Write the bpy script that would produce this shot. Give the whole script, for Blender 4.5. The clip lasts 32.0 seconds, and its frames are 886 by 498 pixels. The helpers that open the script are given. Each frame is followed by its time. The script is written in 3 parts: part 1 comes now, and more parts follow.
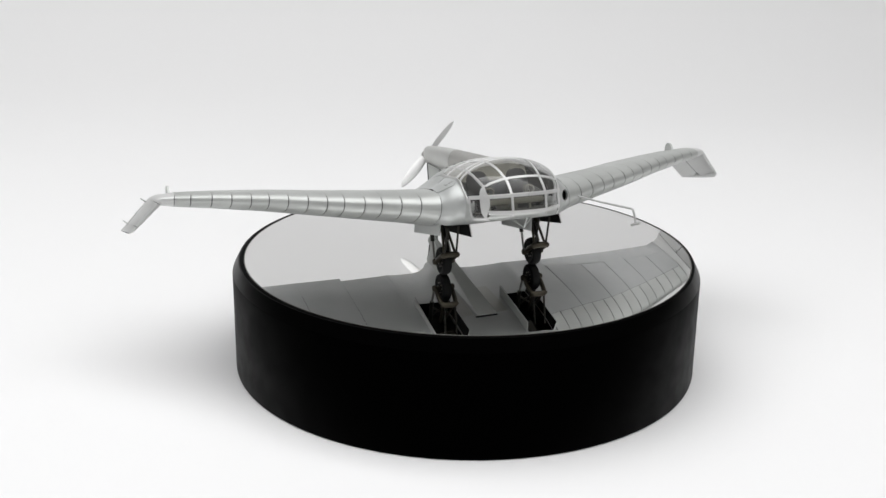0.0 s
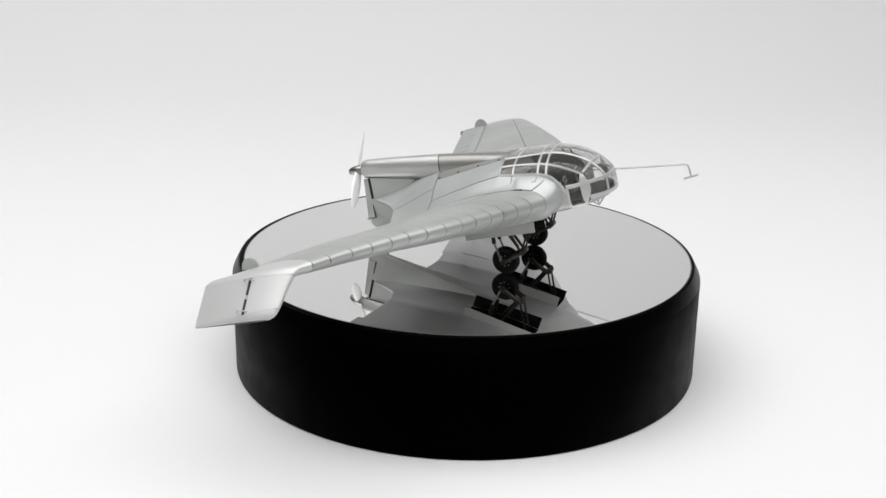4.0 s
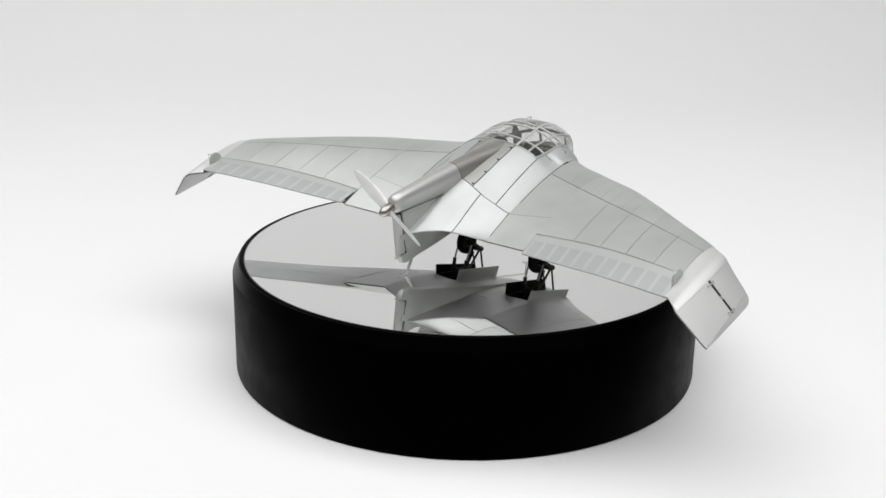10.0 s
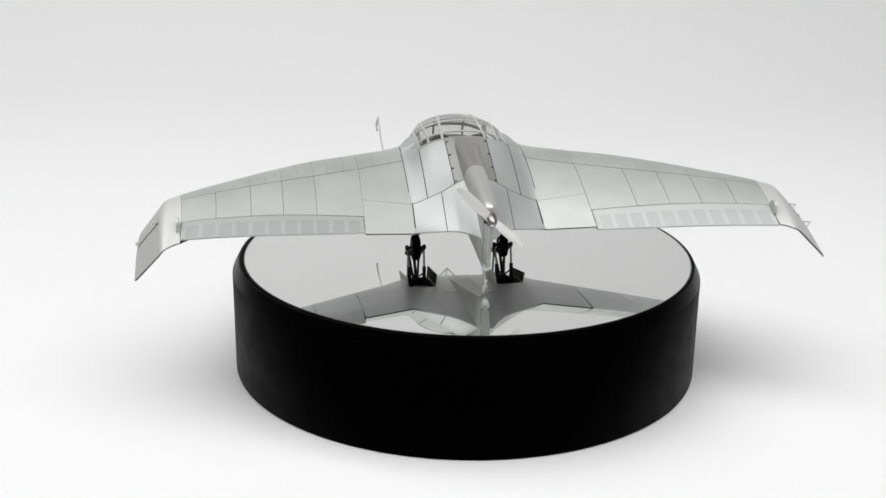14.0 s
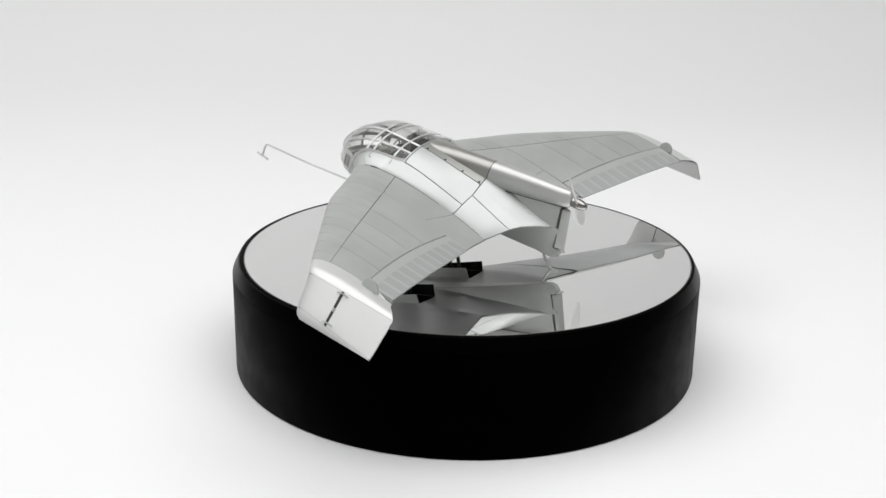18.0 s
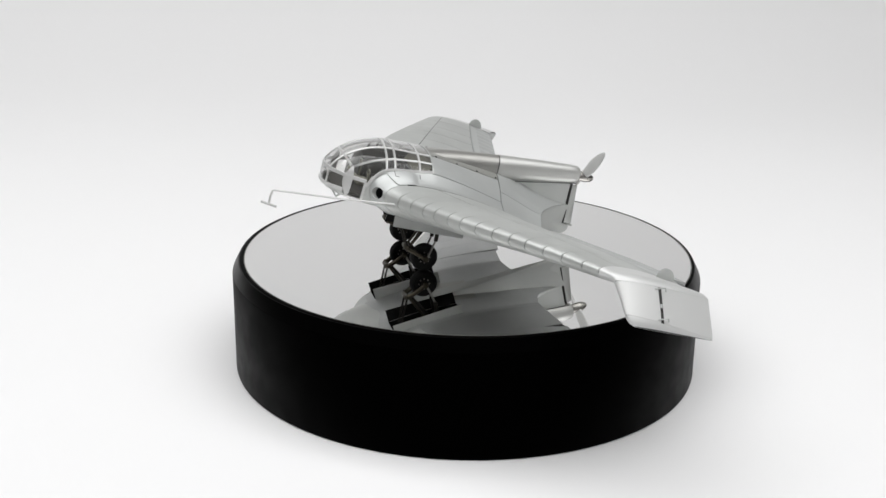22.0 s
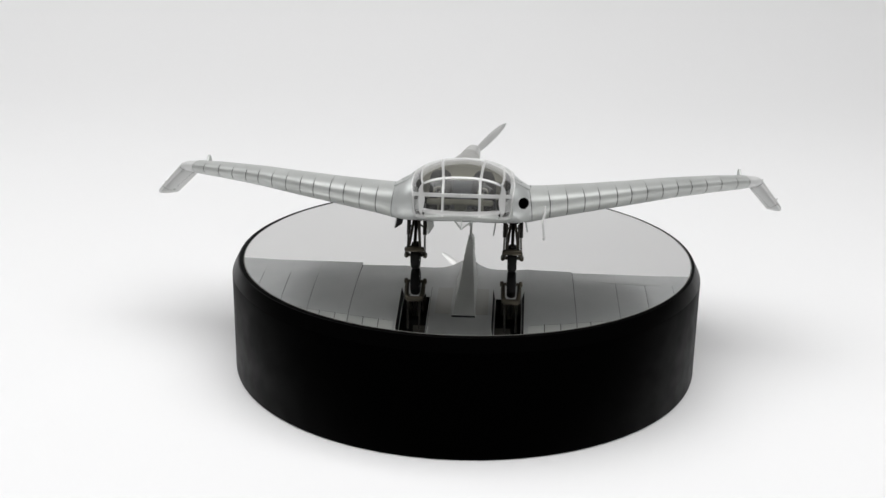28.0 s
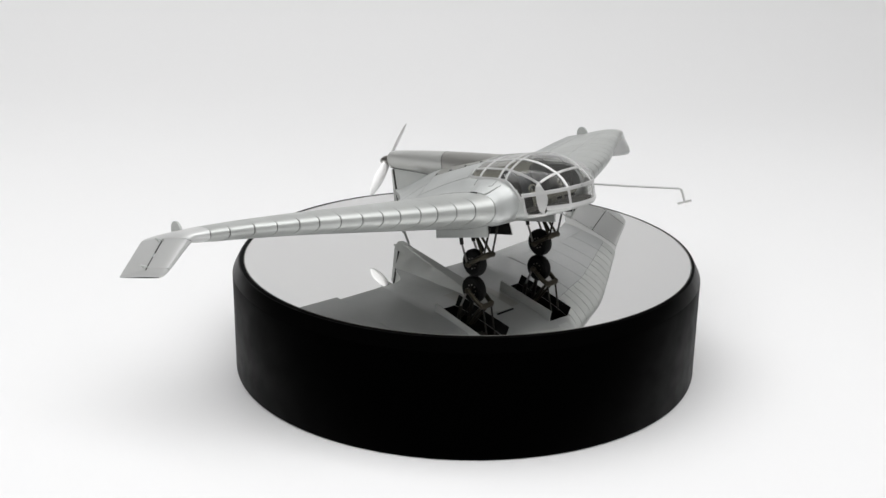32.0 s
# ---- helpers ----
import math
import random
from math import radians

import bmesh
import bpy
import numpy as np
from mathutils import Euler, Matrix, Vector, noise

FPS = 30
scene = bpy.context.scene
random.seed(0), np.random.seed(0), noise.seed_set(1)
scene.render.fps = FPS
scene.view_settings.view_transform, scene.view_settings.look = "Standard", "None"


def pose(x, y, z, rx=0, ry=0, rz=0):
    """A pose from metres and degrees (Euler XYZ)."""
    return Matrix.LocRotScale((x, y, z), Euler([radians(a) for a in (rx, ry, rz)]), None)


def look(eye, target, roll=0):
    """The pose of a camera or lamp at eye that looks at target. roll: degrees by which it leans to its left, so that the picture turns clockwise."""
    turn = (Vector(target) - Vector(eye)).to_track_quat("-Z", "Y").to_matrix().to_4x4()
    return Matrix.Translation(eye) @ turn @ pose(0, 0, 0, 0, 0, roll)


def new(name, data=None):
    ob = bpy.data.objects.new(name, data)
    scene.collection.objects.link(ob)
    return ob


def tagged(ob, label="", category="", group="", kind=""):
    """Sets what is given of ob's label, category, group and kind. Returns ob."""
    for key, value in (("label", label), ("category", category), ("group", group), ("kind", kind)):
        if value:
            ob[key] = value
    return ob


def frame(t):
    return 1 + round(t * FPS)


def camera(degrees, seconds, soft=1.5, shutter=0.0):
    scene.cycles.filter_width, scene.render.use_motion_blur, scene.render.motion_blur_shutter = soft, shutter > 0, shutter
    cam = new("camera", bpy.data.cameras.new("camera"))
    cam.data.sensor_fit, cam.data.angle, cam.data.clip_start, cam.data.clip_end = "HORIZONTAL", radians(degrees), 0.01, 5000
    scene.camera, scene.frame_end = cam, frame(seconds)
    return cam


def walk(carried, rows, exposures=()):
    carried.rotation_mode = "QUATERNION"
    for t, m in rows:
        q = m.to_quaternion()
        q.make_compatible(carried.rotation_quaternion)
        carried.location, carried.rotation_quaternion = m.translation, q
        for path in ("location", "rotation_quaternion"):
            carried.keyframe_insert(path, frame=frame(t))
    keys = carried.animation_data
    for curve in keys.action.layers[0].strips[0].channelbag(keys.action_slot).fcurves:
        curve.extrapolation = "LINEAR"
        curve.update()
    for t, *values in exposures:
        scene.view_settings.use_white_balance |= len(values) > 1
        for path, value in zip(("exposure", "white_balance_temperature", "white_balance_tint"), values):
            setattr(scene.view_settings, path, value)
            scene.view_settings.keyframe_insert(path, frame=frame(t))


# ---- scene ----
# camera: fixed on its stand before the turntable
EYE = Vector((0.0, -0.51436, 0.17314))
PITCH, YAW = radians(18.528), radians(-1.1913)
AIM = EYE + Vector((math.sin(YAW) * math.cos(PITCH), math.cos(YAW) * math.cos(PITCH), -math.sin(PITCH)))
cam = camera(39.248, 32.0, soft=1.5)
STAND = look(EYE, AIM, 0.795)
walk(cam, [(0.0, STAND), (32.0, STAND)], exposures=[(0.0, 0.0), (32.0, 0.0)])

# light: a white studio sweep under a large softbox overhead, white room all round
world = bpy.data.worlds.new("studio_light")
scene.world = world
world.use_nodes = True
wn, wl = world.node_tree.nodes, world.node_tree.links
sky_bg = wn["Background"]
coord, split, ramp = wn.new("ShaderNodeTexCoord"), wn.new("ShaderNodeSeparateXYZ"), wn.new("ShaderNodeValToRGB")
wl.new(coord.outputs["Generated"], split.inputs[0])
wl.new(split.outputs["Z"], ramp.inputs[0])
wl.new(ramp.outputs[0], sky_bg.inputs[0])
ramp.color_ramp.elements[0].position, ramp.color_ramp.elements[0].color = 0.0, (0.36, 0.35, 0.345, 1)
ramp.color_ramp.elements[1].position, ramp.color_ramp.elements[1].color = 0.9, (1.0, 0.985, 0.975, 1)
sky_bg.inputs[1].default_value = 0.1


def softbox(name, eye, target, sx, sy, watts):
    lamp = bpy.data.lights.new(name, "AREA")
    lamp.shape, lamp.size, lamp.size_y, lamp.energy, lamp.color = "RECTANGLE", sx, sy, watts, (0.995, 0.994, 1.0)
    ob = new(name, lamp)
    ob.matrix_world = look(eye, target)
    return tagged(ob, "unseen studio softbox aimed at the turntable", "lamp")


softbox("softbox", (-0.05, -0.26, 1.25), (-0.03, -0.2, 0.0), 2.5, 1.4, 29.4)
# two unseen fill lamps, added at the front sides to brighten the leading edges
softbox("softbox", (-0.95, -0.85, 0.95), (0.0, 0.1, 0.0), 0.8, 0.7, 0.8)
softbox("softbox", (0.95, -0.85, 0.95), (0.0, 0.1, 0.0), 0.8, 0.7, 0.8)


# ---- materials ----
def material(name, colour, rough, metal=0.0, noise_scale=0.0, amount=0.0, bump=0.0, bump_scale=0.0, spec=0.5, coat=0.0):
    """A paint or metal with mottling at two scales and a fine bump."""
    m = bpy.data.materials.new(name)
    m.use_nodes = True
    n, l = m.node_tree.nodes, m.node_tree.links
    b = n["Principled BSDF"]
    b.inputs["Base Color"].default_value = (*colour, 1)
    b.inputs["Roughness"].default_value = rough
    b.inputs["Metallic"].default_value = metal
    b.inputs["Specular IOR Level"].default_value = spec
    b.inputs["Coat Weight"].default_value = coat
    where = n.new("ShaderNodeTexCoord")
    if noise_scale:
        big, small = n.new("ShaderNodeTexNoise"), n.new("ShaderNodeTexNoise")
        big.inputs["Scale"].default_value, small.inputs["Scale"].default_value = noise_scale, noise_scale * 9
        small.inputs["Detail"].default_value = 2
        mix, info = n.new("ShaderNodeMath"), n.new("ShaderNodeObjectInfo")
        mix.operation = "ADD"
        for t in (big, small):
            l.new(where.outputs["Object"], t.inputs["Vector"])
        l.new(big.outputs["Fac"], mix.inputs[0])
        faint = n.new("ShaderNodeMath")
        faint.operation = "MULTIPLY_ADD"
        faint.inputs[1].default_value, faint.inputs[2].default_value = 0.25, 0.375
        l.new(small.outputs["Fac"], faint.inputs[0])
        l.new(faint.outputs[0], mix.inputs[1])
        plus = n.new("ShaderNodeMath")
        plus.operation = "MULTIPLY_ADD"
        plus.inputs[1].default_value = 0.22
        l.new(info.outputs["Random"], plus.inputs[0])
        l.new(mix.outputs[0], plus.inputs[2])
        span = n.new("ShaderNodeMapRange")
        span.inputs["From Min"].default_value, span.inputs["From Max"].default_value = 0.7, 1.65
        span.inputs["To Min"].default_value, span.inputs["To Max"].default_value = 1 - amount, 1 + amount
        l.new(plus.outputs[0], span.inputs["Value"])
        tint = n.new("ShaderNodeVectorMath")
        tint.operation = "SCALE"
        tint.inputs[0].default_value = colour
        l.new(span.outputs[0], tint.inputs["Scale"])
        l.new(tint.outputs[0], b.inputs["Base Color"])
        wear = n.new("ShaderNodeMapRange")
        wear.inputs["From Min"].default_value, wear.inputs["From Max"].default_value = 0.3, 0.7
        wear.inputs["To Min"].default_value, wear.inputs["To Max"].default_value = rough * 0.9, min(1, rough * 1.1)
        l.new(small.outputs["Fac"], wear.inputs["Value"])
        l.new(wear.outputs[0], b.inputs["Roughness"])
    if bump:
        grain, push = n.new("ShaderNodeTexNoise"), n.new("ShaderNodeBump")
        grain.inputs["Scale"].default_value, grain.inputs["Detail"].default_value = bump_scale, 6
        push.inputs["Strength"].default_value, push.inputs["Distance"].default_value = bump, 0.0002
        l.new(where.outputs["Object"], grain.inputs["Vector"])
        l.new(grain.outputs["Fac"], push.inputs["Height"])
        l.new(push.outputs[0], b.inputs["Normal"])
    return m


SILVER = material("silver_paint", (0.53, 0.544, 0.527), 0.47, 0.52, 55, 0.13)
# darker, more metallic copy of the silver, with underside shade put into its colour
LOWER = material("shaded_lower_silver", (0.47, 0.48, 0.478), 0.44, 0.72, 50, 0.1)
SILVER_DARK = material("hatch_silver", (0.40, 0.395, 0.375), 0.36, 0.6, 30, 0.05)
POLISHED = material("polished_silver", (0.525, 0.54, 0.531), 0.47, 0.47, 55, 0.13)
# lighter copy of the silver: light bounced onto the wingtips is in its colour
WINGTIP = material("floor_lit_silver", (0.66, 0.665, 0.655), 0.44, 0.35, 40, 0.05)
COWL = material("burnished_cowl", (0.565, 0.568, 0.55), 0.42, 0.55, 50, 0.09)
BLADE = material("bright_blade_metal", (0.82, 0.82, 0.81), 0.34, 0.15, 60, 0.04)
HATCH = material("warm_grey_hatch", (0.375, 0.378, 0.355), 0.44, 0.5, 50, 0.1)
PITOT = material("white_boom_paint", (0.62, 0.62, 0.61), 0.35, 0.35, 60, 0.05)
FABRIC = material("silver_doped_fabric", (0.45, 0.463, 0.455), 0.5, 0.42, 60, 0.08)
RIB = material("doped_rib_tape", (0.51, 0.524, 0.512), 0.47, 0.42, 60, 0.05)
GROOVE = material("panel_gap", (0.05, 0.05, 0.047), 0.7, 0.2, 60, 0.1)
FRAME = material("canopy_frame_paint", (0.62, 0.622, 0.612), 0.36, 0.3, 60, 0.05)
BRASS = material("dull_steel", (0.36, 0.35, 0.33), 0.3, 1.0, 90, 0.1)
GEAR = material("dark_bronze_gear", (0.022, 0.020, 0.016), 0.45, 0.5, 90, 0.2)
FORK = material("weathered_fork_metal", (0.075, 0.066, 0.05), 0.42, 0.8, 90, 0.2)
# near-black for wells, slot, bore and door insides: recess shade put into the colour
WELL = material("recess_shade_black", (0.006, 0.006, 0.006), 0.7, 0.0, 80, 0.2, 0, 0, 0.15)
RUBBER = material("black_rubber", (0.006, 0.006, 0.006), 0.6, 0.0, 120, 0.2, 0, 0, 0.25)
COCKPIT = material("cockpit_grey", (0.04, 0.038, 0.032), 0.6, 0.1, 80, 0.15)
PANEL = material("olive_grey_fittings", (0.24, 0.235, 0.19), 0.5, 0.2, 90, 0.2)
RLM = material("grey_green_interior_paint", (0.42, 0.415, 0.36), 0.6, 0.0, 80, 0.08)
SHADE = material("slate_grey_panel", (0.10, 0.105, 0.11), 0.6, 0.1, 80, 0.1)
LEATHER = material("dark_seat_leather", (0.012, 0.011, 0.010), 0.5, 0.0, 80, 0.2)
BLACK = material("black_lacquer", (0.0006, 0.0006, 0.0006), 0.6, 0.0, 12, 0.2, 0.05, 900, 0.03)
BEVEL = material("black_bevel", (0.001, 0.001, 0.001), 0.4, 0.0, 12, 0.2, 0, 0, 0.03)
RIM = material("black_rim", (0.001, 0.001, 0.001), 0.5, 0.0, 12, 0.2, 0, 0, 0.02)


def edge_gloss(mat, power, most):
    """Satin lacquer that gains gloss towards grazing view."""
    n, l = mat.node_tree.nodes, mat.node_tree.links
    edge_on, rise, scale = n.new("ShaderNodeLayerWeight"), n.new("ShaderNodeMath"), n.new("ShaderNodeMath")
    edge_on.inputs[0].default_value = 0.5
    rise.operation, scale.operation = "POWER", "MULTIPLY"
    rise.inputs[1].default_value, scale.inputs[1].default_value = power, most
    l.new(edge_on.outputs["Facing"], rise.inputs[0])
    l.new(rise.outputs[0], scale.inputs[0])
    l.new(scale.outputs[0], n["Principled BSDF"].inputs["Specular IOR Level"])


edge_gloss(BLACK, 3.0, 0.42)
edge_gloss(BEVEL, 3.0, 0.38)
EDGE = material("polished_glass_edge", (0.2, 0.195, 0.18), 0.35, 0.3, 60, 0.1)
PAPER = material("white_sweep_paper", (0.86, 0.86, 0.86), 0.9, 0.0, 2.5, 0.012, 0.05, 300, 0.1)
MIRROR = material("mirror_glass", (0.92, 0.918, 0.91), 0.012, 1.0)
GLASS = bpy.data.materials.new("canopy_glass")
GLASS.use_nodes = True
gn, gl = GLASS.node_tree.nodes, GLASS.node_tree.links
gn.remove(gn["Principled BSDF"])
haze, dusty = gn.new("ShaderNodeBsdfDiffuse"), gn.new("ShaderNodeMixShader")
clear, shine, facing, both = gn.new("ShaderNodeBsdfTransparent"), gn.new("ShaderNodeBsdfGlossy"), gn.new("ShaderNodeLayerWeight"), gn.new("ShaderNodeMixShader")
clear.inputs[0].default_value = (0.94, 0.94, 0.93, 1)
shine.inputs["Roughness"].default_value = 0.06
facing.inputs[0].default_value = 0.5
rise, twice = gn.new("ShaderNodeMath"), gn.new("ShaderNodeMath")   # thin clear plastic: little gloss face on, much at a slant
rise.operation, rise.inputs[1].default_value = "POWER", 2.4
twice.operation, twice.use_clamp, twice.inputs[1].default_value = "MULTIPLY", True, 1.15
gl.new(facing.outputs["Facing"], rise.inputs[0])
gl.new(rise.outputs[0], twice.inputs[0])
gl.new(twice.outputs[0], both.inputs[0])
gl.new(clear.outputs[0], both.inputs[1])
gl.new(shine.outputs[0], both.inputs[2])
haze.inputs[0].default_value = (0.8, 0.8, 0.78, 1)
dusty.inputs[0].default_value = 0.045
gl.new(both.outputs[0], dusty.inputs[1])
gl.new(haze.outputs[0], dusty.inputs[2])
gl.new(dusty.outputs[0], gn["Material Output"].inputs[0])


# ---- shaping helpers ----
BODY = Matrix.Scale(0.001, 4) @ Matrix.Translation((0, 0, 30)) @ Matrix.Rotation(radians(-15), 4, "X")   # millimetres along the airframe, tail down
LEVEL = Matrix.Scale(0.001, 4)                                                                            # millimetres above the mirror


SKEW = ((-64, -43, -22, 0), (1.0, 0.75, 0.4, 0.0))                                                         # the canopy is glued on a little askew


TAIL_SKEW = ((-22, 10, 52), (0.0, 0.7, 1.2))                                                              # and so is the tail


def part(name, bm, mat, parent=None, label="", space=BODY, smooth=True, askew=False, tail=False):
    """Links a bmesh as one mesh object under a thing or a part."""
    if tail:
        for v in bm.verts:
            v.co.x += float(np.interp(v.co.y, *TAIL_SKEW))
    if askew:
        for v in bm.verts:
            v.co.x += float(np.interp(v.co.y, *SKEW))
    bmesh.ops.transform(bm, matrix=space, verts=bm.verts)
    bmesh.ops.recalc_face_normals(bm, faces=bm.faces)
    me = bpy.data.meshes.new(name)
    bm.to_mesh(me)
    bm.free()
    for p in me.polygons:
        p.use_smooth = smooth
    if smooth:
        me.set_sharp_from_angle(angle=radians(38))
    me.materials.append(mat)
    ob = new(name, me)
    if parent:
        ob.parent = parent
    return tagged(ob, label)


def lerp(x, xs, ys):
    return float(np.interp(x, xs, ys))


def sheet(bm, rows, close=False):
    """Quads over a grid of points; close joins the last column to the first."""
    vs = [[bm.verts.new(p) for p in r] for r in rows]
    for a, b in zip(vs, vs[1:]):
        k = len(a)
        for i in range(k if close else k - 1):
            j = (i + 1) % k
            bm.faces.new((a[i], a[j], b[j], b[i]))
    return vs


def cap(bm, ring):
    try:
        bm.faces.new(ring)
    except ValueError:
        pass


def loft(rows):
    """A closed tube through rings of points, capped at both ends."""
    bm = bmesh.new()
    vs = sheet(bm, rows, True)
    cap(bm, vs[0])
    cap(bm, vs[-1])
    return bm


def rod(points, r, sides=10, bm=None, taper=1.0):
    """A round bar bent through points."""
    bm = bm or bmesh.new()
    pts = [Vector(p) for p in points]
    rows = []
    for i, p in enumerate(pts):
        d = (pts[min(i + 1, len(pts) - 1)] - pts[max(i - 1, 0)]).normalized()
        a = d.orthogonal().normalized() if i == 0 else (a - d * a.dot(d)).normalized()
        b = d.cross(a)
        k = r * (1 + (taper - 1) * i / max(1, len(pts) - 1))
        rows.append([p + k * (math.cos(t) * a + math.sin(t) * b) for t in [2 * math.pi * j / sides for j in range(sides)]])
    vs = sheet(bm, rows, True)
    cap(bm, vs[0])
    cap(bm, vs[-1])
    return bm


def box(x0, x1, y0, y1, z0, z1, bevel=0.0, bm=None):
    bm = bm or bmesh.new()
    made = bmesh.ops.create_cube(bm, size=1, matrix=Matrix.Translation(((x0 + x1) / 2, (y0 + y1) / 2, (z0 + z1) / 2)) @ Matrix.Diagonal((x1 - x0, y1 - y0, z1 - z0, 1)))
    if bevel:
        edges = list({e for v in made["verts"] for e in v.link_edges})
        bmesh.ops.bevel(bm, geom=edges, offset=bevel, segments=2, affect="EDGES")
    return bm


def lathe(profile, axis_at, axis="x", sides=32, bm=None):
    """Turns (radius, along) pairs about an axis through a point."""
    bm = bm or bmesh.new()
    rows = []
    for r, s in profile:
        ring = []
        for j in range(sides):
            t = 2 * math.pi * j / sides
            a, b = r * math.cos(t), r * math.sin(t)
            ring.append(Vector(axis_at) + Vector({"x": (s, a, b), "y": (a, s, b), "z": (a, b, s)}[axis]))
        rows.append(ring)
    vs = sheet(bm, rows, True)
    cap(bm, vs[0])
    cap(bm, vs[-1])
    return bm


# ---- the studio sweep and the turntable base ----
FLOOR_Z = -0.0486
bm = bmesh.new()
line = [(-1.3, FLOOR_Z), (0.5, FLOOR_Z)]
line += [(0.5 + 0.7 * math.sin(a), FLOOR_Z + 0.7 - 0.7 * math.cos(a)) for a in [math.pi / 2 * i / 20 for i in range(1, 21)]] + [(1.2, 0.74)]
sheet(bm, [[(x, y, z) for x in np.linspace(-0.95, 0.95, 9)] for y, z in line])
tagged(part("backdrop", bm, PAPER, None, space=Matrix()), "seamless white paper sweep under and behind the turntable", "backdrop", kind="structure")

base = tagged(new("display_base"), "round black lacquered turntable with a mirror top", "display base")
part("body", lathe([(99.1, -48.6), (100.6, -48.2), (100.8, -47.4), (100.9, -5.6), (100.6, -5.2)], (-0.6, 0, 0), "z", 160), BLACK, base, "satin black drum", LEVEL)
part("bevel", lathe([(100.2, -5.3), (100.75, -5.25), (100.6, -4.8), (98.6, -0.9), (98.2, -0.3), (97.8, -0.2)], (-0.6, 0, 0), "z", 160), BEVEL, base, "glossy black bevelled edge", LEVEL)
part("rim_ring", lathe([(98.0, -1.2), (97.9, -0.15), (97.6, 0.04), (96.6, 0.04), (96.3, 0.0), (96.2, -1.2)], (-0.4, 0, 0), "z", 160), RIM, base, space=LEVEL)
part("mirror_rim", lathe([(96.45, -0.3), (96.42, 0.05), (96.3, 0.09), (96.12, 0.07), (96.1, -0.05)], (-0.1, 0, 0), "z", 160), EDGE, base, "thin polished edge of the mirror", LEVEL)
mirror = part("mirror_top", lathe([(96.2, -3.0), (96.2, 0.0)], (0, 0, 0), "z", 160), MIRROR, base, "round mirror plate", LEVEL, smooth=False)

# ---- the aircraft ----
craft = tagged(new("model_aircraft"), "silver tailless model aircraft with glazed nose and pusher propeller", "model aircraft")

# wing: stations along the span u, bent down into the winglet past 125.5
SX = (0, 17, 21, 24, 27.4, 48.3, 67.5, 88, 108, 121, 125.5, 128.4, 134, 140, 143, 144.3)
Y_LE = (-44.5, -47.2, -46.8, -45.4, -42.4, -32.3, -23.4, -10.7, 2.2, 10.6, 13.8, 15.6, 17.6, 19.2, 20.6, 23.0)
TX = (0, 3, 6, 10, 14, 28, 48.3, 48.4, 121, 123, 126, 128.4, 143, 144.3)
Y_TE = (45, 43.5, 38, 33, 30.8, 27, 30.2, 31.7, 45.9, 46.9, 49.8, 52.0, 52.8, 52.6)
THICK = (15.2, 18.4, 18.4, 17.0, 14.6, 11.9, 10.1, 8.4, 6.8, 5.5, 4.4, 4.0, 3.5, 2.9, 2.2, 1.0)
ZC = (-7.3, -5.5, -5.5, -6.1, -6.8, -4.1, -1.5, 1.4, 3.6, 4.7, 5.0)
BEND, BR, A0, A1 = 125.5, 3.0, 6.7, -48.0
ZX = SX[:11]


def eased(xs, ys, at):
    """Monotone cubic through a row of stations."""
    xs, ys = np.array(xs, float), np.array(ys, float)
    h, d = np.diff(xs), np.diff(ys) / np.diff(xs)
    m = np.concatenate([[d[0]], np.where(d[:-1] * d[1:] > 0, 2 * d[:-1] * d[1:] / (d[:-1] + d[1:] + 1e-12), 0.0), [d[-1]]])
    i = np.clip(np.searchsorted(xs, at, side="right") - 1, 0, len(h) - 1)
    t = (at - xs[i]) / h[i]
    return (2 * t ** 3 - 3 * t ** 2 + 1) * ys[i] + (t ** 3 - 2 * t ** 2 + t) * h[i] * m[i] + (3 * t ** 2 - 2 * t ** 3) * ys[i + 1] + (t ** 3 - t ** 2) * h[i] * m[i + 1]


FINE = np.unique(np.concatenate([np.array(SX), np.linspace(0, 144.3, 260)]))
Y_LE, THICK = tuple(eased(SX, Y_LE, FINE)), tuple(eased(SX, THICK, FINE))
SX = tuple(FINE)


def path(u):
    """Place and upward normal of the chord line at span u."""
    if u <= BEND:
        return u, lerp(u, ZX, ZC), radians(6.7) if u > 20 else 0.0
    arc = BR * radians(A0 - A1)
    s = min(u - BEND, arc)
    a = radians(A0) - s / BR
    x = BEND + BR * (math.sin(radians(A0)) - math.sin(a))
    z = ZC[-1] + BR * (math.cos(a) - math.cos(radians(A0)))
    rest = 0.96 * max(0, u - BEND - arc)
    return x + rest * math.cos(a), z + rest * math.sin(a), a


def naca(s):
    return 5 * (0.2969 * math.sqrt(s) - 0.126 * s - 0.3516 * s * s + 0.2843 * s ** 3 - 0.1036 * s ** 4)


def shape(u, s):
    """Half thickness of the section, as a share of the full thickness: blunt at the root fairing, slim outboard."""
    s = min(max(s, 0), 1)
    slim = naca(s)
    b = lerp(u, (23, 27.4, 33), (1.0, 0.45, 0.0))
    if b <= 0 or s >= 0.3:
        return slim
    blunt = 0.5 * (1 - (1 - min(s / 0.2, 1)) ** 2.3) ** (1 / 2.3)
    return slim + (max(blunt, slim) - slim) * b


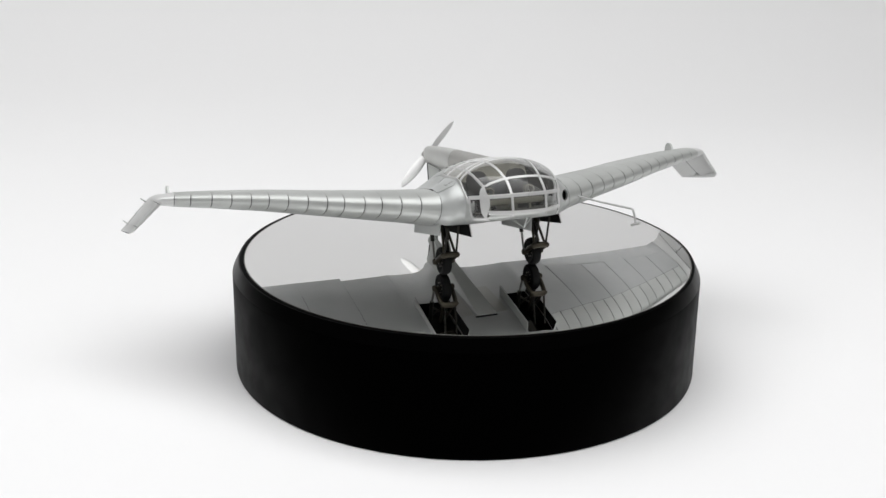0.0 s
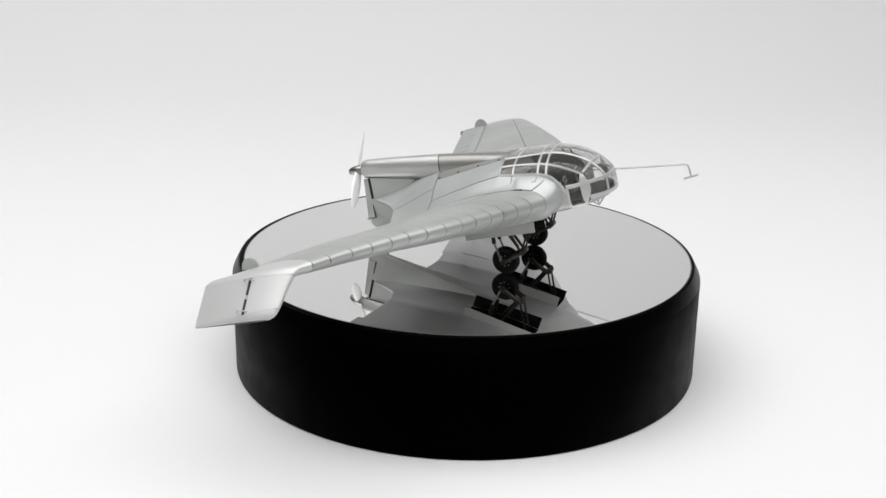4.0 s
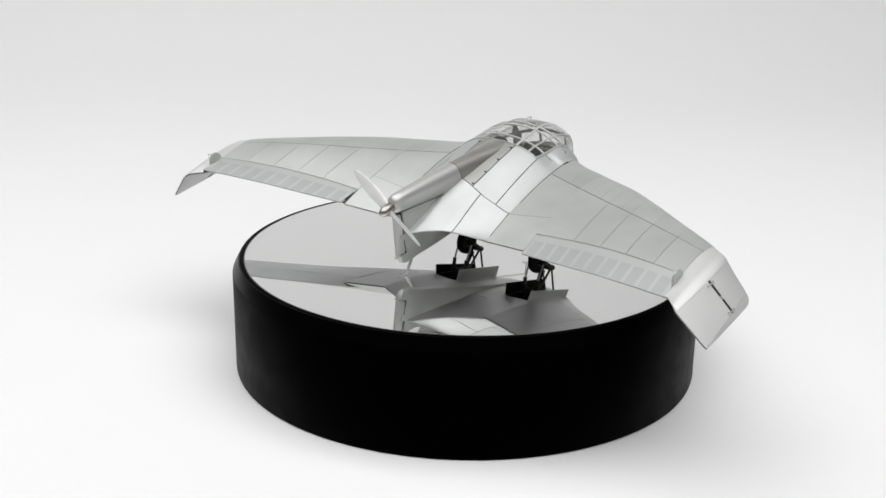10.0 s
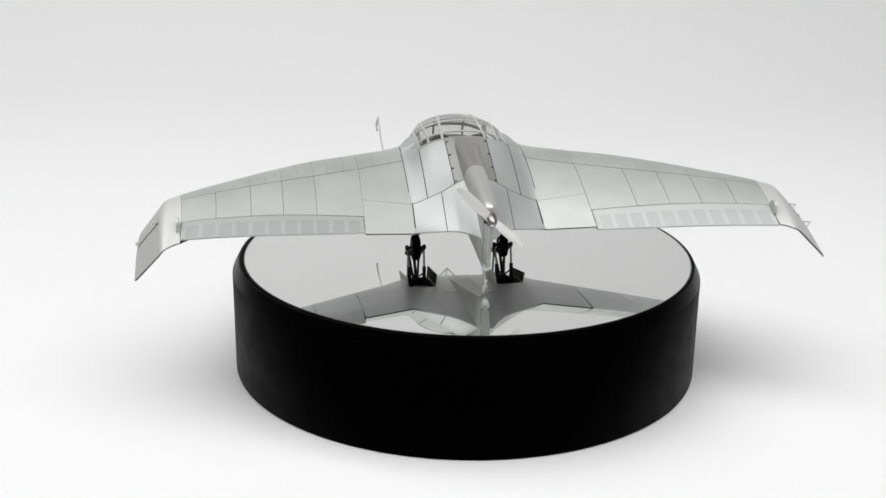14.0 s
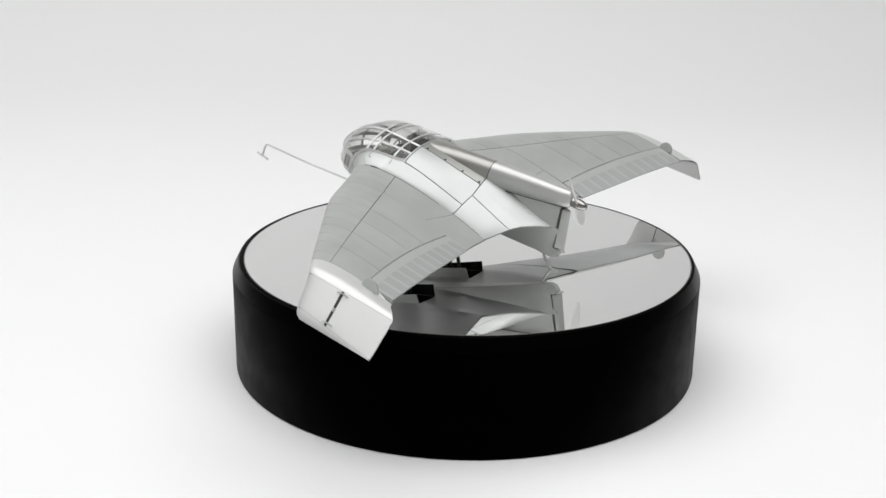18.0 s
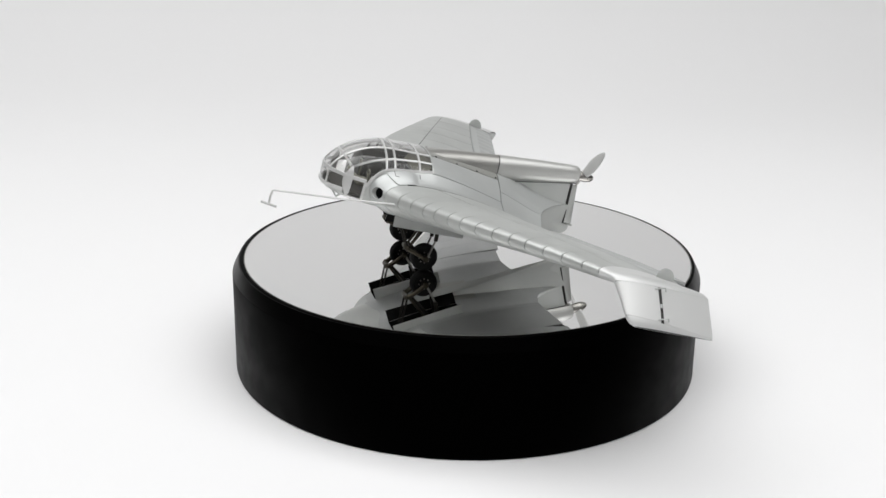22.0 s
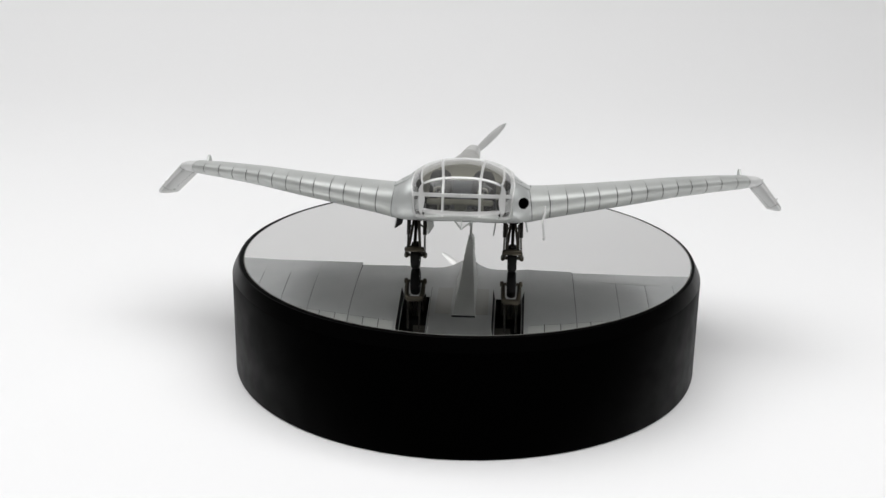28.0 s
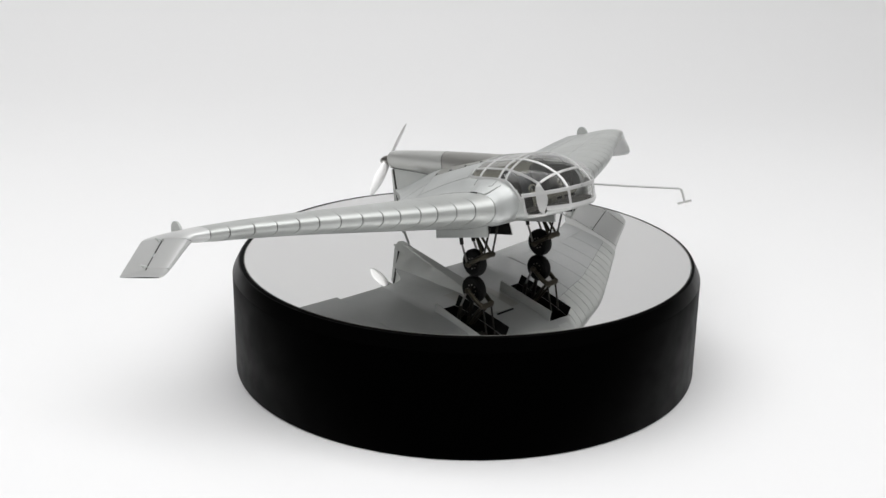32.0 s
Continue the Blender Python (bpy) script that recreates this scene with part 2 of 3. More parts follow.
def wing_at(u, s, up, off=0.0):
    """A point of the wing skin: span u, chord share s, upper or lower side, off = height over the skin."""
    x, z, a = path(u)
    le, te, t = lerp(u, SX, Y_LE), lerp(u, TX, Y_TE), lerp(u, SX, THICK)
    h = shape(u, s) * t + 0.12
    lift = (h + off) * (1 if up else -0.97)
    if off and s < 0.05:
        le = le - off * (1 - s / 0.05) * 0.9
    return Vector((x - lift * math.sin(a), le + (te - le) * s, z + lift * math.cos(a)))


DROOP = {1: -1.6, -1: 0.35}                                        # one elevon is set a little up, the other down


def mirrored(p, side):
    """The right wing hangs a little lower, sweeps a little more and its tip is a little longer."""
    p = Vector(p)
    if 48.4 <= p.x <= 120.9:
        le, te = lerp(p.x, SX, Y_LE), lerp(p.x, TX, Y_TE)
        f = max(0.0, ((p.y - le) / (te - le) - HINGE(p.x)) / (1 - HINGE(p.x)))
        p.z -= DROOP[side] * f
    if side > 0:
        return p
    le, te = lerp(p.x, SX, Y_LE), lerp(p.x, TX, Y_TE)
    p.y += lerp(p.x, (32, 60, 100, 121), (0.0, 0.2, 0.5, 0.0)) * min(max(1 - (p.y - le) / (te - le) / 0.5, 0), 1)
    reach = max(0.0, p[0] - 126) * 0.14
    return Vector((-p[0] - reach, p[1], p[2] - 0.5 * max(0.0, p[0] - 30) / 92))


def slant(u, q, side):
    """The chordwise seams lean outboard towards the leading edge, more so on the left wing."""
    out = lerp(u, (27, 28, 48, 100, 121, 128), (0.0, 1.0, 1.1, 1.2, 1.5, 0.0)) if side > 0 else lerp(u, (60, 100, 121, 128), (0.0, 0.2, 1.2, 0.0))
    return u + out * max(0.0, 1 - abs(q) / 0.75)


def skin_panel(name, u0, u1, q0, q1, side, mat, parent, gap=0.16, lift=0.16, nu=None, nq=None, label="", start=None, stop=None, gap_q=None, far=None, near=None):
    """A thin plate over the wing core between two spans and two chord places; q runs -1 (lower tail) .. 0 (nose) .. 1 (upper tail).
    near and far may give the inner and outer edge along the chord; the seams narrow over the top."""
    chord = lerp((u0 + u1) / 2, TX, Y_TE) - lerp((u0 + u1) / 2, SX, Y_LE)
    gq = lambda q: (gap if gap_q is None else gap_q) / chord / max(0.12, 2 * abs(q))
    q0, q1 = (q0 + gq(q0) if q0 > -0.995 else -1.0), (q1 - gq(q1) if q1 < 0.995 else 1.0)
    nu = nu or max(2, int((u1 - u0) / 4) + 1)
    nq = nq or max(4, int(abs(q1 - q0) * 22))
    bm = bmesh.new()

    def line(u):
        a, b = (start(u) + gq(0.5) if start else q0), (stop(u) - gq(0.5) if stop else q1)
        return [a + (b - a) * j / nq for j in range(nq + 1)]

    def row(i, height):
        out = []
        for q in line(u0 + (u1 - u0) * i / nu):
            g = min(gap, lerp(q, (0.12, 0.28), (gap, 0.035)))
            a, b = slant(near(q) if near else u0, q, side) + g, slant(far(q) if far else u1, q, side) - g
            out.append(mirrored(wing_at(a + (b - a) * i / nu, q * q, q >= 0, height), side))
        return out

    vs = sheet(bm, [row(i, lift) for i in range(nu + 1)])
    for i, k in ((0, vs[0]), (nu, vs[-1])):
        e = [bm.verts.new(p) for p in row(i, -0.15)]
        for j in range(nq):
            bm.faces.new((e[j], e[j + 1], k[j + 1], k[j]))
    return part(name, bm, mat, parent, label)


RIBS = (27.4, 34.3, 41.3, 48.3, 54.4, 61.7, 67.7, 74.4, 81.2, 87.9, 94.1, 101.0, 107.8, 115.2, 121.0)
FULL = (48.3, 67.7, 81.2, 94.1, 107.8, 121.0)
HINGE = lambda u: lerp(u, (48.3, 121.0), (0.825, 0.655))


def seam_q(u):
    """q of the straight spanwise seam behind the nose."""
    le, te = lerp(u, SX, Y_LE), lerp(u, TX, Y_TE)
    return math.sqrt((-20 + 0.422 * (u - 31) - le) / (te - le))


def rear_seam_q(u):
    """q of the seam that crosses the inner wing from the spine."""
    le, te = lerp(u, SX, Y_LE), lerp(u, TX, Y_TE)
    return math.sqrt((lerp(u, (27.4, 34, 48.3), (10.0, 10.0, 9.7)) - le) / (te - le))


UNDER = 0.5


def build_wing(side):
    """One wing: dark core, nose plates, upper and lower plates, elevon and drooped winglet."""
    spans = [26.9, 27.4, 31, 35, 39, 43, 47, 48.25, 48.75] + list(np.linspace(52, 119.5, 17)) + [120.6, 121.1, 122, 123, 124, 125.5, 126.2, 127, 127.7, 128.4, 131, 135, 139, 142, 143.2, 144.3]
    rows = []
    qs = [-1 + 2 * j / 44 for j in range(45)]
    for u in spans:
        rows.append([mirrored(wing_at(u, min(q * q, 1.0) * 0.996, q >= 0, -0.12), side) for q in qs])
    bm = bmesh.new()
    vs = sheet(bm, rows)
    for a, b in zip(vs, vs[1:]):
        bm.faces.new((a[0], b[0], b[-1], a[-1]))
    cap(bm, vs[-1])
    core = part("wing", bm, GROOVE, craft, "swept silver wing with panel seams and drooped tip")
    for a, b in zip(RIBS, RIBS[1:]):
        skin_panel("nose_plate", a, b, -UNDER, 0.5, side, SILVER, core, gap=0.19, nq=40, gap_q=0.0, stop=lambda u: seam_q(u) - 0.0015)
    for a, b in zip(FULL, FULL[1:]):
        upper_to_hinge(a, b, side, core)
        skin_panel("under_plate", a, b, -1.0, -UNDER, side, LOWER, core, gap=0.12)
    skin_panel("upper_plate", 27.4, 48.3, 0.5, 0.8, side, SILVER, core, gap=0.1, gap_q=0.05, start=lambda u: seam_q(u) + 0.0025, stop=rear_seam_q)
    skin_panel("upper_plate", 27.4, 48.3, 0.8, 1.0, side, SILVER, core, gap=0.1, gap_q=0.03, start=rear_seam_q)
    skin_panel("under_plate", 27.4, 48.3, -1.0, -UNDER, side, LOWER, core, gap=0.12)
    # tip fairing and winglet
    skin_panel("tip_fairing", 121.0, 128.4, -1.0, 1.0, side, WINGTIP, core, nu=16, nq=48, gap=0.1)
    winglet(side, core)
    elevon(side, core)
    return core


def upper_to_hinge(a, b, side, parent):
    """An upper plate that ends along the slanting elevon hinge."""
    gap, lift, nu, nq = 0.09, 0.16, 6, 14
    bm = bmesh.new()
    rows = []
    for i in range(nu + 1):
        u = a + gap + (b - a - 2 * gap) * i / nu
        q1 = math.sqrt(HINGE(u)) - 0.001
        q0 = seam_q(u) + 0.0035
        u_at = lambda q: min(max(slant(u, q, side), 0), 126)
        line = [(q0, -0.15)] + [(q0 + (q1 - q0) * j / nq, lift) for j in range(nq + 1)] + [(q1, -0.15)]
        rows.append([mirrored(wing_at(u_at(q), q * q, True, h), side) for q, h in line])
        if i in (0, nu):
            edge = [mirrored(wing_at(u_at(q), q * q, True, -0.15), side) for q, h in line]
            rows.insert(0, edge) if i == 0 else rows.append(edge)
    sheet(bm, rows)
    return part("upper_plate", bm, SILVER, parent)


def elevon(side, parent):
    """Fabric elevon with raised ribs behind the hinge."""
    bm = bmesh.new()
    rows = []
    for i in range(41):
        u = 48.52 + (120.8 - 48.52) * i / 40
        h = HINGE(u)
        ss = [h + 0.003 + (1.0 - h - 0.003) * j / 6 for j in range(7)]
        ring = [mirrored(wing_at(u, s, True, 0.14), side) for s in ss] + [mirrored(wing_at(u, s, False, 0.14), side) for s in reversed(ss)]
        rows.append(ring)
    vs = sheet(bm, rows, True)
    cap(bm, vs[0])
    cap(bm, vs[-1])
    body = part("elevon", bm, FABRIC, parent, "fabric-covered elevon with raised ribs")
    spars = []
    for k in range(12):
        u = 49.6 + 70.2 * k / 11
        spars.append([(u - 0.9, u + 0.9, 0.25, 0.97)])
    spars.append([(49.0, 120.2, 0.02, 0.28)])
    for (u0, u1, f0, f1), in spars:
        bm = bmesh.new()
        n = 3 if u1 - u0 < 3 else 24
        rows = []
        for i in range(n + 1):
            u = u0 + (u1 - u0) * i / n
            h = HINGE(u)
            ss = [h + 0.012 + (0.988 - h) * (f0 + (f1 - f0) * j / 6) for j in range(7)]
            up = 0.2 if 0 < i < n or n > 3 else 0.13
            rows.append([mirrored(wing_at(u, s, True, up), side) for s in ss])
        sheet(bm, rows)
        part("rib", bm, RIB, body)


def hinge_q(u):
    le, te = lerp(u, SX, Y_LE), lerp(u, TX, Y_TE)
    return math.sqrt((31.7 + 0.08 * (u - 129) - le) / (te - le))


def winglet(side, parent):
    """Two plates on each face of the drooped tip, a dark hinge gap and two hinge brackets."""
    seam = lambda q: lerp(q * q, (0.0, 0.1, 1.0), (140.6, 140.9, 143.9))     # the cap runs out to nothing at the rear corner
    skin_panel("winglet_plate", 128.4, 142.2, -0.6, 0.6, side, WINGTIP, parent, gap=0.12, nu=6, nq=30, start=lambda u: -hinge_q(u) + 0.002, stop=lambda u: hinge_q(u) - 0.009, far=seam)
    skin_panel("winglet_flap", 128.4, 142.2, 0.6, 1.0, side, WINGTIP, parent, gap=0.12, nu=6, nq=10, start=lambda u: hinge_q(u) + 0.009, far=seam)
    skin_panel("winglet_flap", 128.4, 142.2, -1.0, -0.6, side, WINGTIP, parent, gap=0.12, nu=6, nq=10, stop=lambda u: -hinge_q(u) - 0.002, far=seam)
    skin_panel("tip_cap", 142.2, 144.28, -1.0, 1.0, side, WINGTIP, parent, gap=0.1, nu=4, nq=40, near=seam)
    for u in (129.4, 140.8):
        h = hinge_q(u) ** 2
        pts = [mirrored(wing_at(u, h + d, True, o), side) for d, o in ((-0.05, 0.1), (0.03, 2.3), (0.07, 0.1))]
        part("hinge_horn", rod(pts, 0.24, 8), SILVER, parent)
        pts = [mirrored(wing_at(u, h + d, False, o), side) for d, o in ((-0.03, 0.2), (0.0, 0.4), (0.05, 0.35))]
        part("hinge_bracket", rod(pts, 0.3, 8), SILVER, parent)
    pts = [mirrored(wing_at(u, hinge_q(u) ** 2, True, 0.12), side) for u in (134.8, 136.2)]
    part("hinge_clip", rod(pts, 0.45, 8), POLISHED, parent)
    # mass-balance fin on the upper tip
    bm = bmesh.new()
    rows = []
    for dx in (-0.45, 0.45):
        rows.append([mirrored(((122.0 if side > 0 else 120.9) + dx, 36.8 + 3.4 * math.cos(t), 6.4 + 4.1 * math.sin(t)), side) for t in [math.pi * j / 14 for j in range(15)]])
    sheet(bm, rows)
    cap(bm, [v for v in list(bm.verts)[:15]])
    cap(bm, [v for v in list(bm.verts)[15:]])
    part("balance_fin", bm, SILVER, parent)


left_wing = build_wing(1)
right_wing = build_wing(-1)
def pierce(ob, at, r):
    """Opens a round hole in a plate, seen from the front."""
    bm = bmesh.new()
    bm.from_mesh(ob.data)
    back = BODY.inverted()
    gone = []
    for f in bm.faces:
        c = back @ f.calc_center_median()
        if ((c.x - at.x) / (0.9 * r)) ** 2 + ((c.z - at.z) / r) ** 2 < 1 and c.y < at.y + 5:
            gone.append(f)
    bmesh.ops.delete(bm, geom=gone, context="FACES")
    bm.to_mesh(ob.data)
    bm.free()


fairings = []
for side in (1, -1):
    wing_part = left_wing if side > 0 else right_wing
    fairing = skin_panel("root_fairing", 15.5, 27.4, -0.33, 0.52, side, POLISHED, wing_part, gap=0.1, nu=48, nq=150)
    fairings.append(fairing)
    if side > 0:
        pierce(fairing, Vector((24.75, -44.6, -6.2)), 2.4)

# gun port let into the left root fairing
def dome_y(x, z):
    """Foremost y of the root fairing at a place in the front view."""
    le, te, t = lerp(x, SX, Y_LE), lerp(x, TX, Y_TE), lerp(x, SX, THICK)
    zc = lerp(x, ZX, ZC)
    lo, hi = 0.0, 0.2
    for _ in range(40):
        mid = (lo + hi) / 2
        lo, hi = (mid, hi) if shape(x, mid) * t + 0.12 < abs(z - zc) else (lo, mid)
    return le + (te - le) * lo


AXIS = Vector((-0.08, 1.0, 0.0))
PORT_R = 2.45
rim = []
for j in range(36):
    a = 2 * math.pi * j / 36
    x, z = 24.75 + PORT_R * 0.9 * math.cos(a), -6.2 + PORT_R * math.sin(a)
    rim.append(Vector((x, dome_y(x, z) - 0.1, z)))
tube = bmesh.new()
sheet(tube, [rim, [q + AXIS * 0.5 for q in rim], [q + AXIS * 1.6 for q in rim]], True)
gun_port = part("gun_port", tube, SILVER, craft, "round gun port with a dark bore")
# the deeper part of the port is coloured black to stand for its shade
bore = bmesh.new()
mid = sum(rim, Vector()) / len(rim)
cap(bore, sheet(bore, [[mid + (q - mid) * k + AXIS * d for q in rim] for k, d in ((1.01, 1.58), (0.94, 1.7), (0.92, 4.0), (0.92, 9.0))], True)[-1])
part("bore", bore, WELL, gun_port)
part("port_ring", rod(rim + [rim[0]], 0.2, 8), SILVER, gun_port)


# ---- centre body ----
def nose_share(y):
    return math.sqrt(max(0.0, 1 - ((-38 - y) / 26) ** 2)) if y < -38 else 1.0


def pod_dims(y):
    """Half width, widest height, top and bottom of the nose pod."""
    f = nose_share(y)
    top = -6 + 16.8 * f ** 1.3 if y < -38 else lerp(y, (-38, -22), (10.8, 11.0))
    return lerp(y, (-42, -24), (21.2, 22.4)) * f, -6 + 5.5 * f, top, -6 - 7.9 * f ** 0.35


def pod_power(y):
    return lerp(y, (-46, -24), (1.88, 2.15))


def pod_point(y, t):
    """A point of the pod skin: t = 0 at the left side, 90 at the top."""
    w, zm, zt, zb = pod_dims(y)
    c, s = math.cos(t), math.sin(t)
    n = pod_power(y) if s >= 0 else 7.0
    x = w * math.copysign(abs(c) ** (2 / n), c)
    return Vector((x, y, zm + ((zt - zm) if s >= 0 else (zm - zb)) * math.copysign(abs(s) ** (2 / n), s)))


def pod_half(y, z):
    """Half width of the pod at a height."""
    w, zm, zt, zb = pod_dims(y)
    if z >= zt or z <= zb or w < 0.01:
        return 0.0
    if z >= zm:
        return w * max(0, 1 - ((z - zm) / (zt - zm)) ** pod_power(y)) ** (1 / pod_power(y))
    return w * max(0, 1 - ((zm - z) / (zm - zb)) ** 7) ** (1 / 7)


def pod_top(x, y):
    w, zm, zt, zb = pod_dims(y)
    return zm + (zt - zm) * max(0, 1 - abs(x / max(w, 0.01)) ** pod_power(y)) ** (1 / pod_power(y))


def pod_front(x, z):
    """The foremost y of the pod at a place in the front view."""
    lo, hi = -64.0, -36.0
    for _ in range(40):
        mid = (lo + hi) / 2
        lo, hi = (lo, mid) if pod_half(mid, z) >= max(abs(x), 0.05) else (mid, hi)
    return hi


SILL_Z = lambda y: lerp(y, (-64, -57, -55, -49.6, -48.6, -47, -45, -42.8, -39, -28, -22), (-10.3, -10.6, -12.0, -12.0, -5.0, -1.8, 0.9, 2.6, 3.7, 5.0, 5.9))
REAR = -22.4

ys = [-38 - 26 * math.cos(math.pi / 2 * i / 70) for i in range(71)] + list(np.linspace(-37.5, REAR, 26))
ts = [2 * math.pi * j / 240 for j in range(240)]
grid = [[pod_point(y, t) for t in ts] for y in ys]
glass_bm, belly_bm = bmesh.new(), bmesh.new()
for bmx, want in ((glass_bm, True), (belly_bm, False)):
    vs = [[bmx.verts.new(p) for p in r] for r in grid]
    for a, b in zip(vs, vs[1:]):
        for i in range(240):
            j = (i + 1) % 240
            mid = (a[i].co + b[j].co) / 2
            clear = mid.z > SILL_Z(mid.y) and mid.y > -64.5
            over_well = mid.y > -36 and abs(mid.x) > 13.4 and mid.z < -6
            if clear == want and not over_well:
                bmx.faces.new((a[i], a[j], b[j], b[i]))
    bmesh.ops.delete(bmx, geom=[v for v in bmx.verts if not v.link_faces], context="VERTS")
    bmesh.ops.remove_doubles(bmx, verts=bmx.verts, dist=0.01)
canopy = part("canopy", glass_bm, GLASS, craft, "clear glazed nose canopy in a silver frame", askew=True)
canopy.visible_shadow = False
part("nose_shell", belly_bm, SILVER, craft, "silver lower nose shell", askew=True)


def trim_to_pod(ob):
    """Ends a root fairing where it meets the glazing, so that the cockpit stays open."""
    bm = bmesh.new()
    bm.from_mesh(ob.data)
    back = BODY.inverted()
    gone = []
    for f in bm.faces:
        c = back @ f.calc_center_median()
        if c.y < REAR and c.z > SILL_Z(c.y) - 3.0 and abs(c.x) < pod_half(c.y, max(c.z, 0.0)) - 0.7:
            gone.append(f)
    bmesh.ops.delete(bm, geom=gone, context="FACES")
    bm.to_mesh(ob.data)
    bm.free()


for fairing in fairings:
    trim_to_pod(fairing)


def deck_z(x, y):
    """Upper skin of the centre body behind the canopy, faired into the wing."""
    x = abs(x)
    zt = lerp(y, (-45, -22, -8, 9.5, 22, 35, 46), (10.9, 11.1, 10.0, 8.4, 6.2, 2.9, 0.6))
    zm = lerp(y, (-45, -22, 8), (-0.5, -0.5, -7.0))
    w = lerp(y, (-42, -22, 8), (21.2, 22.4, 24.6))
    n = lerp(y, (-46, -24), (1.88, 2.15))
    pod = zm + (zt - zm) * (1 - (x / w) ** n) ** (1 / n) if x < w else zm - (x - w) * 1.5
    le, te, t = lerp(x, SX, Y_LE), lerp(x, TX, Y_TE), lerp(x, SX, THICK)
    s = min(max((y - le) / (te - le), 0), 1)
    wing = lerp(x, (0, 20, 27.4, 48.3), (-7.0, -7.0, -6.8, -4.2)) + naca(s) * lerp(x, (0, 21, 27.4, 48.3), (16.5, 16.5, 14.6, 11.6)) + 0.28
    if x < 19 or x > 27.4:
        z = max(pod, wing)
    else:
        s27 = min(max((y + 42.4) / 69.6, 0), 1)
        edge = -6.8 + shape(27.4, s27) * 14.6 + 0.28
        top = SILL_Z(y) + 0.25 if y < -22.4 else zm + (zt - zm) * (1 - (19 / w) ** n) ** (1 / n)
        u = (x - 19) / 8.4
        z = edge + (top - edge) * (1 - u ** 1.3) ** 1.8
        dome = lerp(x, ZX, ZC) + shape(x, s) * t + 0.05 - lerp(y, (-31, -25), (0, 4))
        d = max(0.0, 1 - abs(z - dome) / 1.5)
        z = max(z, dome) + d * d * 0.375
    g = min(max((y + 22.4) / 29.0, 0), 1)
    g = g * g * (3 - 2 * g)
    if g > 0:
        bell = wing + max(0.0, zt - wing) * max(0.0, 1 - (max(0.0, x - 4) / 23) ** 1.4) ** 1.65 + max(0.0, 4 - x) * 0.3
        z = z + (bell - z) * g
    f = min(max((s - 0.6) / 0.4, 0), 1)
    f = f ** 2.4
    return z + (tail_z(x) + 0.3 - z) * f


def tail_z(x):
    return lerp(abs(x), (0, 3, 6, 10, 14, 28, 48.3), (0.6, 0.5, -1.0, -2.6, -3.7, -6.5, -4.2))


def hatch_warp(x, y):
    """Widens the middle hatch towards the canopy."""
    wide = lerp(y, (-22.4, 9), (9.2, 9.1)) - 8.0
    return x + wide * (x / 8.0 if x < 8 else max(0.0, (19.9 - x) / 11.9))


def deck_plate(name, x0, x1, y0, y1, mat, parent, side, gap=0.17, nx=14, ny=30, label="", raise_z=0.0, warp=False):
    """A plate of the centre body; y0 and y1 may follow the span."""
    bm = bmesh.new()
    rows = []
    for i in range(nx + 1):
        x = x0 + gap + (x1 - x0 - 2 * gap) * i / nx
        a, b = (y0(x) if callable(y0) else y0) + gap, (y1(x) if callable(y1) else y1) - gap
        col = []
        for j in range(ny + 1):
            y = a + (b - a) * j / ny
            xw = hatch_warp(x, y) if warp else x
            col.append((side * xw, y, deck_z(xw, y) + raise_z))
        rows.append(col)
    # turned-down edges
    rows = [[(p[0], p[1], p[2] - 0.5) for p in rows[0]]] + rows + [[(p[0], p[1], p[2] - 0.5) for p in rows[-1]]]
    rows = [[(c[0][0], c[0][1], c[0][2] - 0.5)] + c + [(c[-1][0], c[-1][1], c[-1][2] - 0.5)] for c in rows]
    sheet(bm, rows)
    return part(name, bm, mat, parent, label)


bm = bmesh.new()
rows = []
for i in range(67):
    x = -29 + i * 58 / 66
    te = lerp(abs(x), TX, Y_TE) - 0.3
    a = REAR + 0.3
    rows.append([(x, a + (te - a) * j / 60, deck_z(x, a + (te - a) * j / 60) - 0.42) for j in range(61)])
sheet(bm, rows)
body = part("centre_body", bm, GROOVE, craft, "silver centre body faired into the wings")
SEAM = lambda x: lerp(abs(x), (0, 7, 14, 20, 28, 34, 48), (8.6, 9.4, 9.8, 9.3, 9.6, 10.0, 9.7))
TAIL = lambda x: lerp(abs(x), TX, Y_TE)
for side in (1, -1):
    edge, line = (20.3, 14.6) if side > 0 else (19.9, 13.2)
    deck_plate("deck_plate", 8.0, edge, REAR, SEAM, POLISHED, body, side, gap=0.2, warp=True)
    deck_plate("deck_plate", edge, 27.4, lambda x: lerp(x, (edge, 20.7, 21.8, 24, 27.4), (-40, -41.5, -42.0, -40.5, -37.0)), SEAM, POLISHED, body, side, nx=22, ny=44, gap=0.2)
    deck_plate("hatch_plate", 0.0, 8.0, REAR, SEAM, HATCH, body, side, warp=True, label="grey engine access panel with small catches")
    deck_plate("tail_plate", 0.0, line, SEAM, TAIL, POLISHED, body, side, nx=20, ny=36)
    deck_plate("tail_plate", line, 27.6, SEAM, TAIL, POLISHED, body, side, nx=14, ny=24)
    for y in (-19.8, -10.2, -0.7, 8.2):
        xc = hatch_warp(8.0, y) - 0.75
        part("catch", box(side * xc - 0.55, side * xc + 0.55, y - 0.35, y + 0.35, deck_z(xc, y) - 0.3, deck_z(xc, y) + 0.25, 0.1), GROOVE, body)



